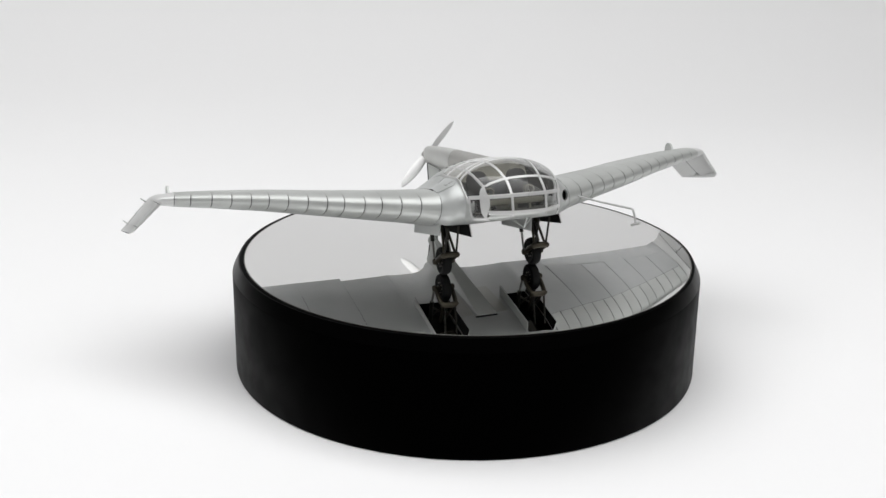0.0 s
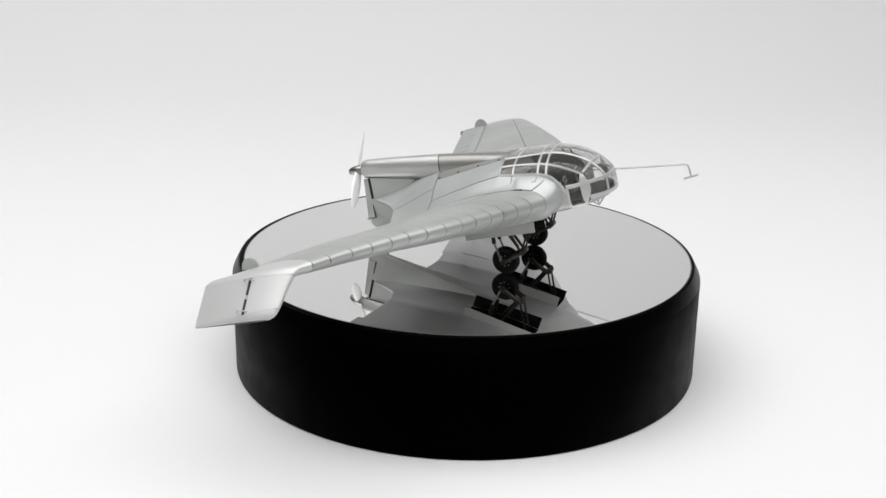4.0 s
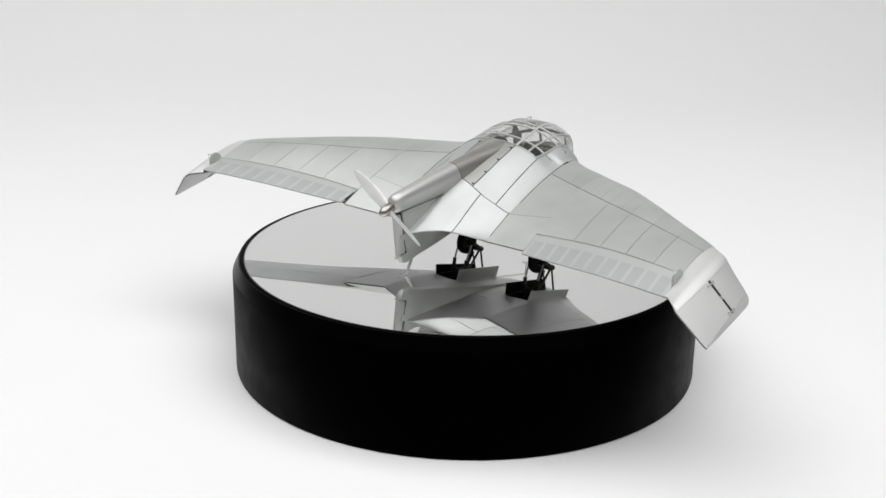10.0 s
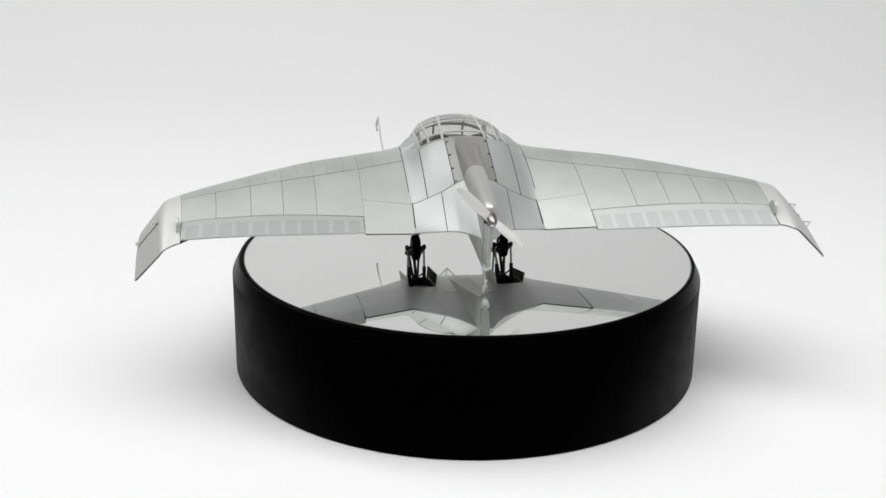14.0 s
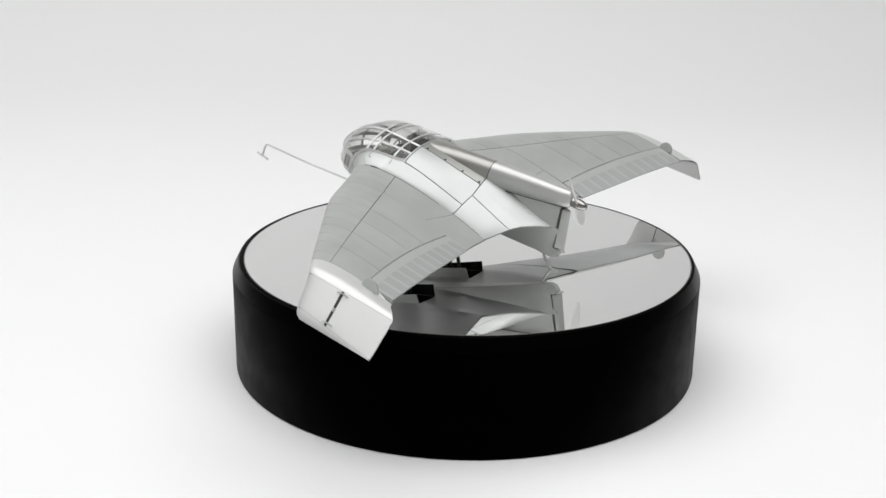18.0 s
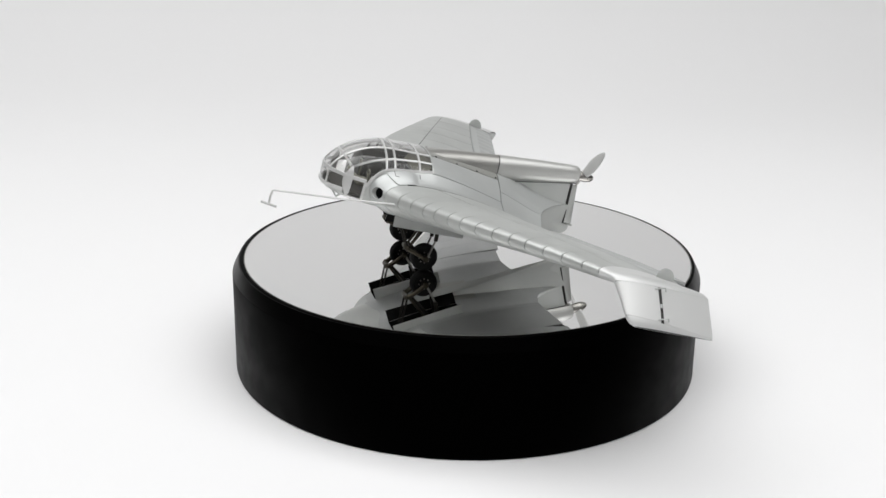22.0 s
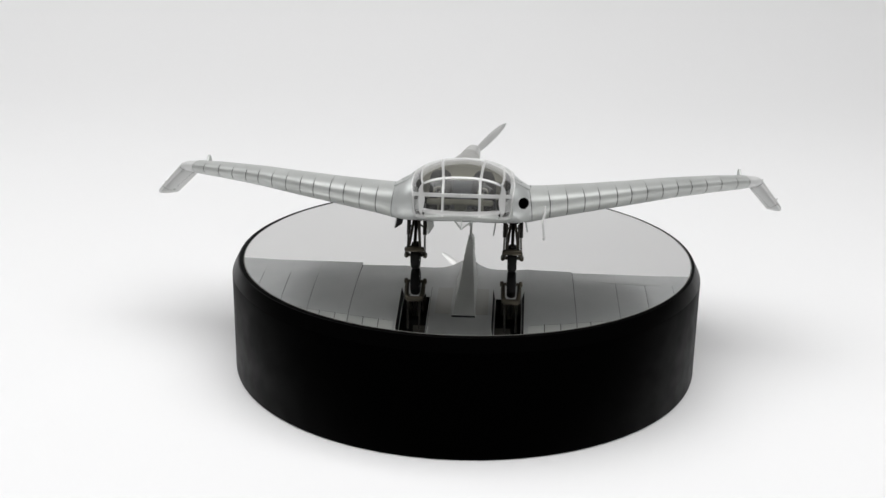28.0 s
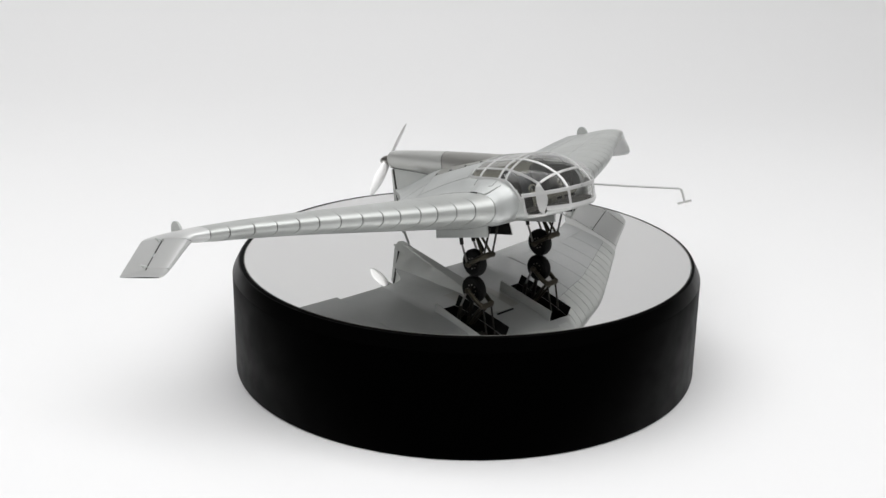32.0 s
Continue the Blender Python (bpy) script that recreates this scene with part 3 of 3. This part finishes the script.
def deck_seam(points, side, w=0.26):
    """A dark panel line pressed into the centre body's skin."""
    bm = bmesh.new()
    rows = []
    for (xa, ya), (xb, yb) in zip(points, points[1:]):
        d = Vector((xb - xa, yb - ya)).normalized()
        n = int(max(4, math.hypot(xb - xa, yb - ya) / 1.0))
        for i in range(n + 1):
            x, y = xa + (xb - xa) * i / n, ya + (yb - ya) * i / n
            rows.append([(side * (x - d.y * k * w / 2), y + d.x * k * w / 2, deck_z(x - d.y * k * w / 2, y + d.x * k * w / 2) + h) for k, h in ((-1, -0.3), (-1, 0.035), (1, 0.035), (1, -0.3))])
    sheet(bm, rows)
    part("panel_seam", bm, GROOVE, body)


for side in (1, -1):
    deck_seam([(27.45, -34.0), (27.45, 9.6)], side, 0.32)
    deck_seam([(20.2, -28.3), (25.0, -28.2)], side)
    deck_seam([(20.8, -39.0), (23.4, -38.7), (23.8, -37.2)], side, 0.2)

# belly from the pod to the tail, with the wheel wells left open
WX0, WX1, WY0, WY1 = 14.4, 25.4, -35.5, -5.0


def belly_z(x, y):
    x = abs(x)
    le, te, t = lerp(x, SX, Y_LE), lerp(x, TX, Y_TE), lerp(x, SX, THICK)
    s = min(max((y - le) / (te - le), 0), 1)
    return lerp(x, ZX, ZC) - (shape(x, s) * t + 0.12) * 0.97 - 0.1 + (tail_z(x) - lerp(x, ZX, ZC)) * s ** 2 - lerp(x, (23, 27), (0.0, 0.35)) * min(1.0, s * 3)


bm = bmesh.new()
xs = sorted(set([0, 3, 6, 9, 11, WX0, 15, 18, 21, 24, WX1, 27, 29.5]))
xs = [-x for x in reversed(xs) if x] + xs
vs = []
Y_ROWS = [-43, -40, -38, WY0, -30, -25, -20, -15, -10, WY1, 0, 5, 10, 15, 20, 24]
for x in xs:
    te = TAIL(x) - 0.15
    col = [max(y, lerp(abs(x), SX, Y_LE) + 0.6) for y in Y_ROWS] + [24 + (te - 24) * k for k in (0.33, 0.66, 1.0)]
    vs.append([bm.verts.new((x, y, belly_z(x, y))) for y in col])
for a, b in zip(vs, vs[1:]):
    for i in range(len(a) - 1):
        mx, my = (abs(a[i].co.x) + abs(b[i].co.x)) / 2, (a[i].co.y + a[i + 1].co.y) / 2
        if WX0 < mx < WX1 and WY0 < my < WY1:
            continue
        bm.faces.new((a[i], a[i + 1], b[i + 1], b[i]))
belly = part("belly", bm, LOWER, craft, "silver underside with open wheel wells")
for side in (1, -1):
    rows = [[(side * x, y, belly_z(x, y) - d) for y, d in [(-19.0, -0.2)] + [(-19.0 + 24 * j / 10, 0.16) for j in range(11)] + [(5.0, -0.2)]] for x in np.linspace(4.6, 11.2, 6)]
    bm = bmesh.new()
    sheet(bm, rows)
    part("belly_panel", bm, SILVER_DARK, belly, "darker grey belly access panel")
# solid black block standing in for the dark slot opening
part("belly_slot", box(-4.0, 6.0, -21.1, -20.3, belly_z(0, -20) - 0.5, belly_z(0, -20) + 0.5, 0.1), WELL, belly)

# ---- canopy frame ----

def strip(points, normals_from, width, name, parent, mat=FRAME, lift=0.30, thick=0.5):
    """A flat frame bar lying on the pod, through points of its skin."""
    pts = [Vector(p) for p in points]
    bm = bmesh.new()
    rows = []
    for i, p in enumerate(pts):
        d = (pts[min(i + 1, len(pts) - 1)] - pts[max(i - 1, 0)]).normalized()
        n = (p - normals_from(p)).normalized()
        n = (n - d * n.dot(d)).normalized()
        b = d.cross(n) * (width / 2)
        rows.append([p + n * lift + b * 0.8, p + n * (lift - 0.12) + b, p - n * (thick - lift) + b, p - n * (thick - lift) - b, p + n * (lift - 0.12) - b, p + n * lift - b * 0.8])
    vs = sheet(bm, rows, True)
    cap(bm, vs[0])
    cap(bm, vs[-1])
    return part(name, bm, mat, parent, askew=True)


MIDDLE = lambda p: Vector((0, min(max(p.y, -44), -22), -4))
ACROSS = lambda p: Vector((0, p.y, -4))
# hoops across the top
for y, w, t0, t1 in ((-42.2, 0.85, 17, 163), (-38.8, 0.85, 20.5, 159.5), (-28.4, 0.85, 25.5, 154.5)):
    strip([pod_point(y, radians(t0 + (t1 - t0) * i / 40)) for i in range(41)], ACROSS, w, "hoop", canopy)
# long rails either side of the middle, from the chin over the top
for side in (1, -1):
    pts = []
    for i in range(14):
        z = -11.6 + 14.2 * i / 13
        x = side * 7.0
        pts.append((x, pod_front(x, z), z))
    y0 = pts[-1][1]
    for i in range(1, 27):
        y = y0 + (-22.8 - y0) * i / 26
        x = side * lerp(y, (-60, -40, -22), (7.0, 8.6, 9.6))
        if pod_dims(y)[0] > 8 and pod_top(x, y) > pts[-1][2] - 0.5:
            pts.append((x, y, pod_top(x, y)))
    strip(pts, MIDDLE, 1.0, "long_rail", canopy)
# rear edge of the glazing
strip([pod_point(-22.7, radians(27 + 126 * i / 40)) for i in range(41)], ACROSS, 0.7, "rear_edge", canopy, SILVER)
# waist bar round the nose
BAR_Z = -3.6
pts = []
for i in range(61):
    a = -1.48 + 2.96 * i / 60
    y = -38 - 26 * math.cos(a)
    if y > -48.4:
        continue
    pts.append((math.copysign(pod_half(y, BAR_Z), a) , y, BAR_Z))
strip(pts, MIDDLE, 1.5, "waist_bar", canopy)
# arched brow over the front window, and the chin edge below it
for name, zc, amp, w in (("brow_arch", 0.4, 2.7, 1.0), ("chin_edge", -9.7, -0.7, 1.6)):
    pts = []
    for i in range(41):
        x = -14.6 + 29.2 * i / 40
        e = max(0.0, 1 - abs(x / 14.7) ** 2.4) ** (0.8 if amp > 0 else 1.0)
        z = zc + amp * e
        pts.append((x, pod_front(x, z), z))
    strip(pts, MIDDLE, w, name, canopy)
for side in (1, -1):
    # side rail from the brow to the rear corner
    pts = []
    for i in range(31):
        y = -55.2 + (55.2 - 22.8) * i / 30
        z = lerp(y, (-55.2, -51.5, -47.5, -43.3, -39.7, -28.5, -22), (0.3, 2.7, 4.7, 6.1, 7.0, 8.0, 8.2))
        pts.append((side * pod_half(y, z), y, z))
    strip(pts, ACROSS, 0.9, "side_rail", canopy)
    # white cheek plate where the bars meet
    bm = bmesh.new()
    rows = []
    for i in range(13):
        z = -11.9 + 12.5 * i / 12
        half = 0.3 + 1.45 * math.sin(math.pi * i / 12) ** 0.85
        y = -55.0 - 0.9 * math.sin(math.pi * i / 12)
        rows.append([(side * (pod_half(y + k * half, z) + 0.28), y + k * half, z) for k in (-1, -0.5, 0, 0.5, 1)])
    sheet(bm, rows)
    part("cheek_plate", bm, FRAME, canopy, askew=True)
    # sill along the root fairing
    pts = []
    for i in range(21):
        y = -48.7 + 26.1 * i / 20
        z = SILL_Z(y)
        pts.append((side * pod_half(y, z), y, z))
    strip(pts, ACROSS, 1.1, "sill", canopy)
    # lower edge of the side window
    strip([(side * pod_half(y, -12.1), y, -12.1) for y in np.linspace(-55.5, -49, 9)], ACROSS, 1.2, "window_edge", canopy)
    # rear post of the lower side window
    pts = [(side * pod_half(y, z), y, z) for y, z in [(-49.3, -12.0 + 0.9 * k) for k in range(9)] + [(-48.7, -4.2)]]
    strip(pts, ACROSS, 1.0, "side_post", canopy)

# ---- cockpit ----
floor_line = [(0.93 * pod_half(y, -9), y) for y in np.linspace(-60.0, -23, 30)]
floor_ring = floor_line + [(-x, y) for x, y in reversed(floor_line)]
cockpit = part("cockpit_floor", loft([[(x, y, z) for x, y in floor_ring] for z in (-10.7, -9.8)]), COCKPIT, craft, "dark grey cockpit floor", askew=True)
part("bulkhead", loft([[(17.5 * math.cos(t) * k, y, -0.8 + 9.4 * math.sin(t) * k) for t in [2 * math.pi * j / 30 for j in range(30)]] for y, k in ((-23.6, 1.0), (-22.9, 1.0))]), RLM, cockpit, "grey-green cockpit bulkhead")
rows = []
for i in range(25):
    x = -17.4 + 34.8 * i / 24
    top = min(pod_top(x, -23.0) - 0.5, 10.2)
    rows.append([(x, -25.8 + 2.6 * k / 8, 1.6 + (top - 1.6) * k / 8) for k in range(9)] + [(x, -22.9, top - 0.4)])
bm = bmesh.new()
sheet(bm, rows)
part("rear_shelf", bm, PANEL, cockpit, "sloping olive-grey shelf behind the seats")


def seat_outline(x, y, k):
    """A padded seat back with a rounded head, leaning a little to the rear."""
    ring = []
    for j in range(24):
        t = 2 * math.pi * j / 24
        c, q = math.cos(t), math.sin(t)
        z = -1.4 + 7.5 * k * math.copysign(abs(q) ** 0.7, q)
        ring.append((x + 4.7 * k * math.copysign(abs(c) ** 0.6, c), y + 0.12 * (z + 8), z))
    return ring


part("bench_back", box(-13.4, 13.4, -28.0, -27.2, -9.8, 2.0, 0.3), SHADE, cockpit)
for x in (-8.6, 8.6):
    part("seat", box(x - 4.2, x + 4.2, -43.0, -35.0, -10.2, -6.2, 0.9), LEATHER, cockpit)
    part("seat_back", loft([seat_outline(x, y, k) for y, k in ((-36.4, 0.9), (-36.0, 1.0), (-34.8, 1.0), (-34.4, 0.9))]), LEATHER, cockpit)
    part("control_column", rod([(x, -46, -10.2), (x, -45.4, -4.2), (x, -45.8, -2.6)], 0.45), PANEL, cockpit)
    part("control_wheel", rod([(x + 2.0 * math.cos(t), -46.0, -2.4 + 1.6 * math.sin(t)) for t in [2 * math.pi * j / 16 for j in range(17)]], 0.3, 6), PANEL, cockpit)
part("instrument_panel", box(-13, 13, -50.5, -49.0, -7.6, -5.2, 0.5), PANEL, cockpit)
part("side_wall", box(-18.6, -17.4, -44, -23, -11, 2.6, 0.3), COCKPIT, cockpit)
part("side_wall", box(17.4, 18.6, -44, -23, -11, 2.6, 0.3), COCKPIT, cockpit)
part("console", box(-2.2, 2.2, -49, -36, -9.9, -6.5, 0.6), PANEL, cockpit)

# ---- spine, fin, rudder ----
def oval(y, half, zb, zt, n=28, power=2.3):
    out = []
    for j in range(n):
        t = 2 * math.pi * j / n
        c, s = math.cos(t), math.sin(t)
        out.append((half * math.copysign(abs(c) ** (2 / power), c), y, (zb + zt) / 2 + (zt - zb) / 2 * math.copysign(abs(s) ** (2 / power), s)))
    return out


spine_front = [(-22.2, 6.5, 4, 11.5), (-16, 6.0, 4, 12.4), (-8, 5.4, 3, 13.4), (0, 5.0, 2, 14.3), (9.3, 4.65, 2.7, 15.3)]
spine_rear = [(9.7, 4.65, 3.2, 15.4), (16, 4.4, 5.0, 16.0), (26, 4.0, 7.0, 16.9), (36, 3.7, 8.8, 17.7), (43, 3.4, 10.0, 18.2), (46, 3.1, 10.5, 18.2), (47.3, 2.6, 11.0, 17.5), (47.9, 2.0, 12.0, 16.2)]
spine = part("spine_fairing", loft([oval(*r) for r in spine_front]), SILVER_DARK, craft, "grey faired spine behind the canopy", tail=True)
engine = part("engine_cowling", loft([oval(*r) for r in spine_rear]), COWL, craft, "tapered silver engine cowling", tail=True)
for side in (1, -1):
    part("cowl_seam", rod([(side * 3.3, 10, 4.6), (side * 3.1, 24, 7.1), (side * 2.6, 36, 9.2), (side * 2.0, 47, 11.0)], 0.16, 6), GROOVE, engine, tail=True)
part("seam", loft([oval(y, 4.55, 3.0, 15.24) for y in (9.2, 9.8)]), GROOVE, engine, tail=True)


def fin_ring(z, y0, y1, t):
    ring = []
    for j in range(24):
        a = 2 * math.pi * j / 24
        s = (1 + math.cos(a)) / 2
        ring.append((math.copysign(min(1.0, (1 - s) / 0.3) ** 0.6 * t * 0.36 + 0.1, math.sin(a)) if 0 < j != 12 else (0.0 if j == 0 else t * 0.0), y0 + (y1 - y0) * (1 - s), z))
    return ring


def keel_ring(y):
    """Flat-bottomed keel under the body, narrowing from the belly slot to the tail."""
    hb = lerp(y, (-20, 0, 20, 45, 48), (4.7, 3.7, 2.6, 1.2, 0.5))
    zb = lerp(y, (-20, -10, 0, 15, 35, 45, 48), (-15.25, -14.7, -14.1, -13.4, -12.8, -12.2, -11.2))
    zt = max(zb + 0.3, belly_z(0, y) + 0.5)
    mid = zb + (zt - zb) * 0.35
    flare = min((zt - zb) * 0.45, lerp(y, (10, 42), (2.4, 1.2)))
    dx = lerp(y, (-20, 10, 30), (1.1, 0.5, 0.0))
    return [(dx + x, y, z) for x, z in ((hb + flare, zt), (hb + 0.2 * flare, mid), (hb, zb + 0.25), (hb - 0.3, zb), (0.3 - hb, zb), (-hb, zb + 0.25), (-hb - 0.2 * flare, mid), (-hb - flare, zt))]


part("keel", loft([keel_ring(y) for y in np.linspace(-20.4, 47.6, 24)]), SILVER, craft, "tapering silver keel under the body", tail=True)
FIN = [(-12.8, 33, 45.6), (-12.4, 28, 47.8), (-11.4, 23, 49.4), (-9.4, 17.5, 50.2), (-8.2, 14, 50.0), (-7.9, 13, 46.6), (-4, 8, 46.2), (2, 4, 45.9), (8, 3, 45.6), (12, 6, 45.4)]
fin = part("fin", loft([fin_ring(z, a, b - 0.25, lerp(z, (-13.3, -9, 12), (1.6, 4.2, 5.0))) for z, a, b in FIN]), SILVER, craft, "silver tail fin reaching below the body", tail=True)
rud = []
for z in (-7.4, -7.0, 0, 9.2, 9.8):
    y0, y1 = lerp(z, (-7.4, 9.8), (46.7, 45.5)), lerp(z, (-7.4, 9.8), (50.9, 48.6))
    w = lerp(z, (-7.4, 9.8), (1.62, 1.85)) if -7.2 < z < 9.6 else 1.3
    rud.append([(w, y0, z), (w * 1.02, y0 + 0.4, z), (0.3, y1 - 0.15, z), (0, y1, z), (-0.3, y1 - 0.15, z), (-w * 1.02, y0 + 0.4, z), (-w, y0, z)])
rudder = part("rudder", loft(rud), SILVER, craft, "narrow silver rudder behind a dark hinge gap", tail=True)
part("hinge_gap", loft([[(w, y - 0.2, z), (w, y + 0.2, z), (-w, y + 0.2, z), (-w, y - 0.2, z)] for y, z, w in ((46.6, -7.7, 1.72), (45.45, 10.2, 1.95))]), GROOVE, rudder, tail=True)
part("tail_light", rod([(0, 48.5, -8.0), (0, 51.5, -8.2)], 0.8, 10, taper=0.55), SILVER, rudder, tail=True)
part("tail_skid", rod([(0, 42.0, -11.5), (0, 43.0, -14.0), (0, 46.2, -17.0), (0, 47.4, -18.15)], 0.6, 10), SILVER, craft, "thin bent silver tail skid", tail=True)
bm = rod([(-0.9, 46.6, -17.4), (0, 48.2, -17.9), (0, 51.0, -17.2)], 0.4, 8)
part("skid_shoe", bm, SILVER, craft, tail=True)

# ---- propeller ----
HUB = Vector((0, 50.0, 14.2))
prop = part("propeller", lathe([(0.9, -2.2), (2.0, -2.0), (2.2, -1.2), (2.2, 0.7), (2.05, 2.2), (1.6, 3.6), (0.9, 4.6), (0.2, 4.9)], HUB, "y", 28), BRASS, craft, "two-bladed pusher propeller with steel spinner", tail=True)
for flip, length, pitch in ((1, 20.8, -48), (-1, 19.6, -28)):
    ang = radians(45.0) if flip > 0 else radians(45.0 + 180.0)
    rows = []
    for i in range(17):
        r = 1.5 + (length - 1.5) * i / 16
        f = i / 16
        chord = 4.3 * math.sin(math.pi * min(1, 0.16 + 0.84 * f)) ** 0.55 * (1 if f < 0.98 else 0.4) + 0.35
        tw = radians(pitch + 12 * f)
        th = 0.62 * (1 - 0.7 * f)
        radial = Vector((math.cos(ang), 0, math.sin(ang)))
        tang = Vector((-math.sin(ang), 0, math.cos(ang)))
        cdir = tang * math.cos(tw) + Vector((0, 1, 0)) * math.sin(tw)
        ndir = radial.cross(cdir)
        rows.append([HUB + radial * r + cdir * (chord / 2 * math.cos(t)) + ndir * (th * math.sin(t)) for t in [2 * math.pi * j / 14 for j in range(14)]])
    part("blade", loft(rows), BLADE, prop, "polished silver blade", tail=True)

# ---- landing gear (millimetres above the mirror) ----
def gear(side):
    x, y, z, r = (20.9 if side > 0 else -19.3), -24.5, 5.8, 5.8
    leg = part("main_gear", rod([(x + 3.3, -18.6, 22), (x + 3.4, -20.2, 13.4)], 0.85), GEAR, craft, "dark twin-leg main undercarriage with trailing fork", LEVEL)
    tyre = [(3.0, -1.4), (4.6, -1.9), (5.4, -1.6), (5.8, -0.7), (5.8, 0.7), (5.4, 1.6), (4.6, 1.9), (3.0, 1.4)]
    part("tyre", lathe(tyre, (x, y, z), "x", 40), RUBBER, leg, "black rubber tyre", LEVEL)
    part("wheel_hub", lathe([(0.4, -2.1), (1.2, -2.0), (1.4, -1.4), (3.1, -1.2), (3.1, 1.2), (1.4, 1.4), (1.2, 2.0), (0.4, 2.1)], (x, y, z), "x", 24), GEAR, leg, space=LEVEL)
    for k in (-1, 1):
        for j in range(8):
            a = 2 * math.pi * j / 8
            part("hub_bolt", rod([(x + k * 1.1, y + 2.2 * math.cos(a), z + 2.2 * math.sin(a)), (x + k * 1.7, y + 2.2 * math.cos(a), z + 2.2 * math.sin(a))], 0.34, 8), BRASS, leg, space=LEVEL)
    part("leg", rod([(x - 3.3, -18.6, 22), (x - 3.4, -20.2, 13.4)], 0.85), GEAR, leg, space=LEVEL)
    for k in (-1, 1):
        part("piston", rod([(x + k * 3.4, -20.2, 13.6), (x + k * 3.7, -23.6, 6.6)], 0.45), BRASS, leg, space=LEVEL)
        part("front_rod", rod([(x + k * 2.3, -34.6, 23.5), (x + k * 2.5, -32.0, 11.5)], 0.42), GEAR, leg, space=LEVEL)
        part("brace", rod([(x + k * 0.8, -23.5, 21.5), (x + k * 2.3, -30.8, 11.6)], 0.55), FORK, leg, space=LEVEL)
        part("fork_arm", rod([(x + k * 2.6, -31.6, 10.6), (x + k * 3.2, -30.2, 9.8), (x + k * 3.4, -27.2, 7.8), (x + k * 3.4, -24.5, 5.8)], 1.1, 10, taper=0.8), FORK, leg, space=LEVEL)
        part("axle_cap", lathe([(0.4, 0.9), (1.1, 0.7), (1.35, 0.0), (1.1, -0.7), (0.4, -0.9)], (x + k * 3.9, y, z), "x", 18), FORK, leg, space=LEVEL)
    part("fork_crown", rod([(x - 3.2, -31.4, 10.4), (x - 2.4, -32.0, 10.9), (x + 2.4, -32.0, 10.9), (x + 3.2, -31.4, 10.4)], 1.25, 12), FORK, leg, space=LEVEL)
    part("axle", rod([(x - 3.9, y, z), (x + 3.9, y, z)], 0.7, 10), FORK, leg, space=LEVEL)
    part("centre_strut", rod([(x, -21.0, 22), (x, -29.5, 12.0)], 0.7), GEAR, leg, space=LEVEL)
    for za, zb in ((20.5, 16.0), (16.0, 20.5)):
        part("cross_brace", rod([(x - 3.3, -18.9, za), (x + 3.3, -18.9, zb)], 0.4, 8), GEAR, leg, space=LEVEL)
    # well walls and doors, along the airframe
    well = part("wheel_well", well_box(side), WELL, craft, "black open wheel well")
    for x0, out, depth in ((25.7, 0.9, 4.4), (13.9, -0.7, 5.2)):
        # each door gets an added black sheet that paints in its shadowed inner side
        for name, mat, t0, t1, label in (("gear_door", SILVER, 0.0, 0.4, "silver wheel-well door"), ("door_liner", WELL, -0.12, -0.004, "thin black sheet for the shaded inner face of the door")):
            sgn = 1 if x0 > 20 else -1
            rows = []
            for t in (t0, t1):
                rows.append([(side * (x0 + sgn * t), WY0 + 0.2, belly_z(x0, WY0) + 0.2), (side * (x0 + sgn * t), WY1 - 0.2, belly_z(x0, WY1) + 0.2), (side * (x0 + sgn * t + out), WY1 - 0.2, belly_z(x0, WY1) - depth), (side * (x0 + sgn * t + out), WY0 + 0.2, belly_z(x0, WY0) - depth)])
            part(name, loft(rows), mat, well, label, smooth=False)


def well_box(side):
    """An open-bottomed box let into the belly."""
    bm = bmesh.new()
    top = [bm.verts.new((side * x, y, -5.5)) for x, y in ((WX0, WY0), (WX1, WY0), (WX1, WY1), (WX0, WY1))]
    low = [bm.verts.new((side * x, y, belly_z(x, y))) for x, y in ((WX0, WY0), (WX1, WY0), (WX1, WY1), (WX0, WY1))]
    bm.faces.new(top)
    for i in range(4):
        j = (i + 1) % 4
        bm.faces.new((top[i], top[j], low[j], low[i]))
    return bm


gear(1)
gear(-1)

# ---- pitot boom, sight and aerial ----
boom = part("pitot_boom", rod([(33.6, -33.0, -6.8), (32.9, -60, -9.6), (31.6, -86.4, -11.7), (31.6, -87.3, -12.1), (31.9, -87.7, -14.4), (32.2, -87.7, -17.4)], 0.42, 10), PITOT, craft, "slender whitish pitot boom with a cross tube")
part("pitot_head", rod([(32.2, -90.8, -17.0), (32.2, -84.5, -17.9)], 0.5, 10), PITOT, boom)
sight = part("belly_bracket", rod([(-2.2, -52.0, -13.2), (1.0, -55.2, -16.7)], 0.3, 8), SILVER, craft, "small silver tripod of thin struts under the nose")
for start in ((5.4, -53.4, -13.2), (1.2, -59.0, -12.4)):
    part("strut", rod([start, (1.0, -55.2, -16.7)], 0.3, 8), SILVER, sight)


# ---- turning ----
RATE, SQUARE_ON = 11.97763, 28.19276


def motions():
    rows = [(i * 0.5, pose(0, 0, 0, 0, 0, RATE * (i * 0.5 - SQUARE_ON)) @ pose(-0.0012456, 0, 0, 0, 0, -0.0348)) for i in range(65)]
    walk(craft, rows)
    walk(mirror, [(i * 0.5, pose(0, 0, 0, 0, 0, RATE * (i * 0.5 - SQUARE_ON))) for i in range(65)])


motions()
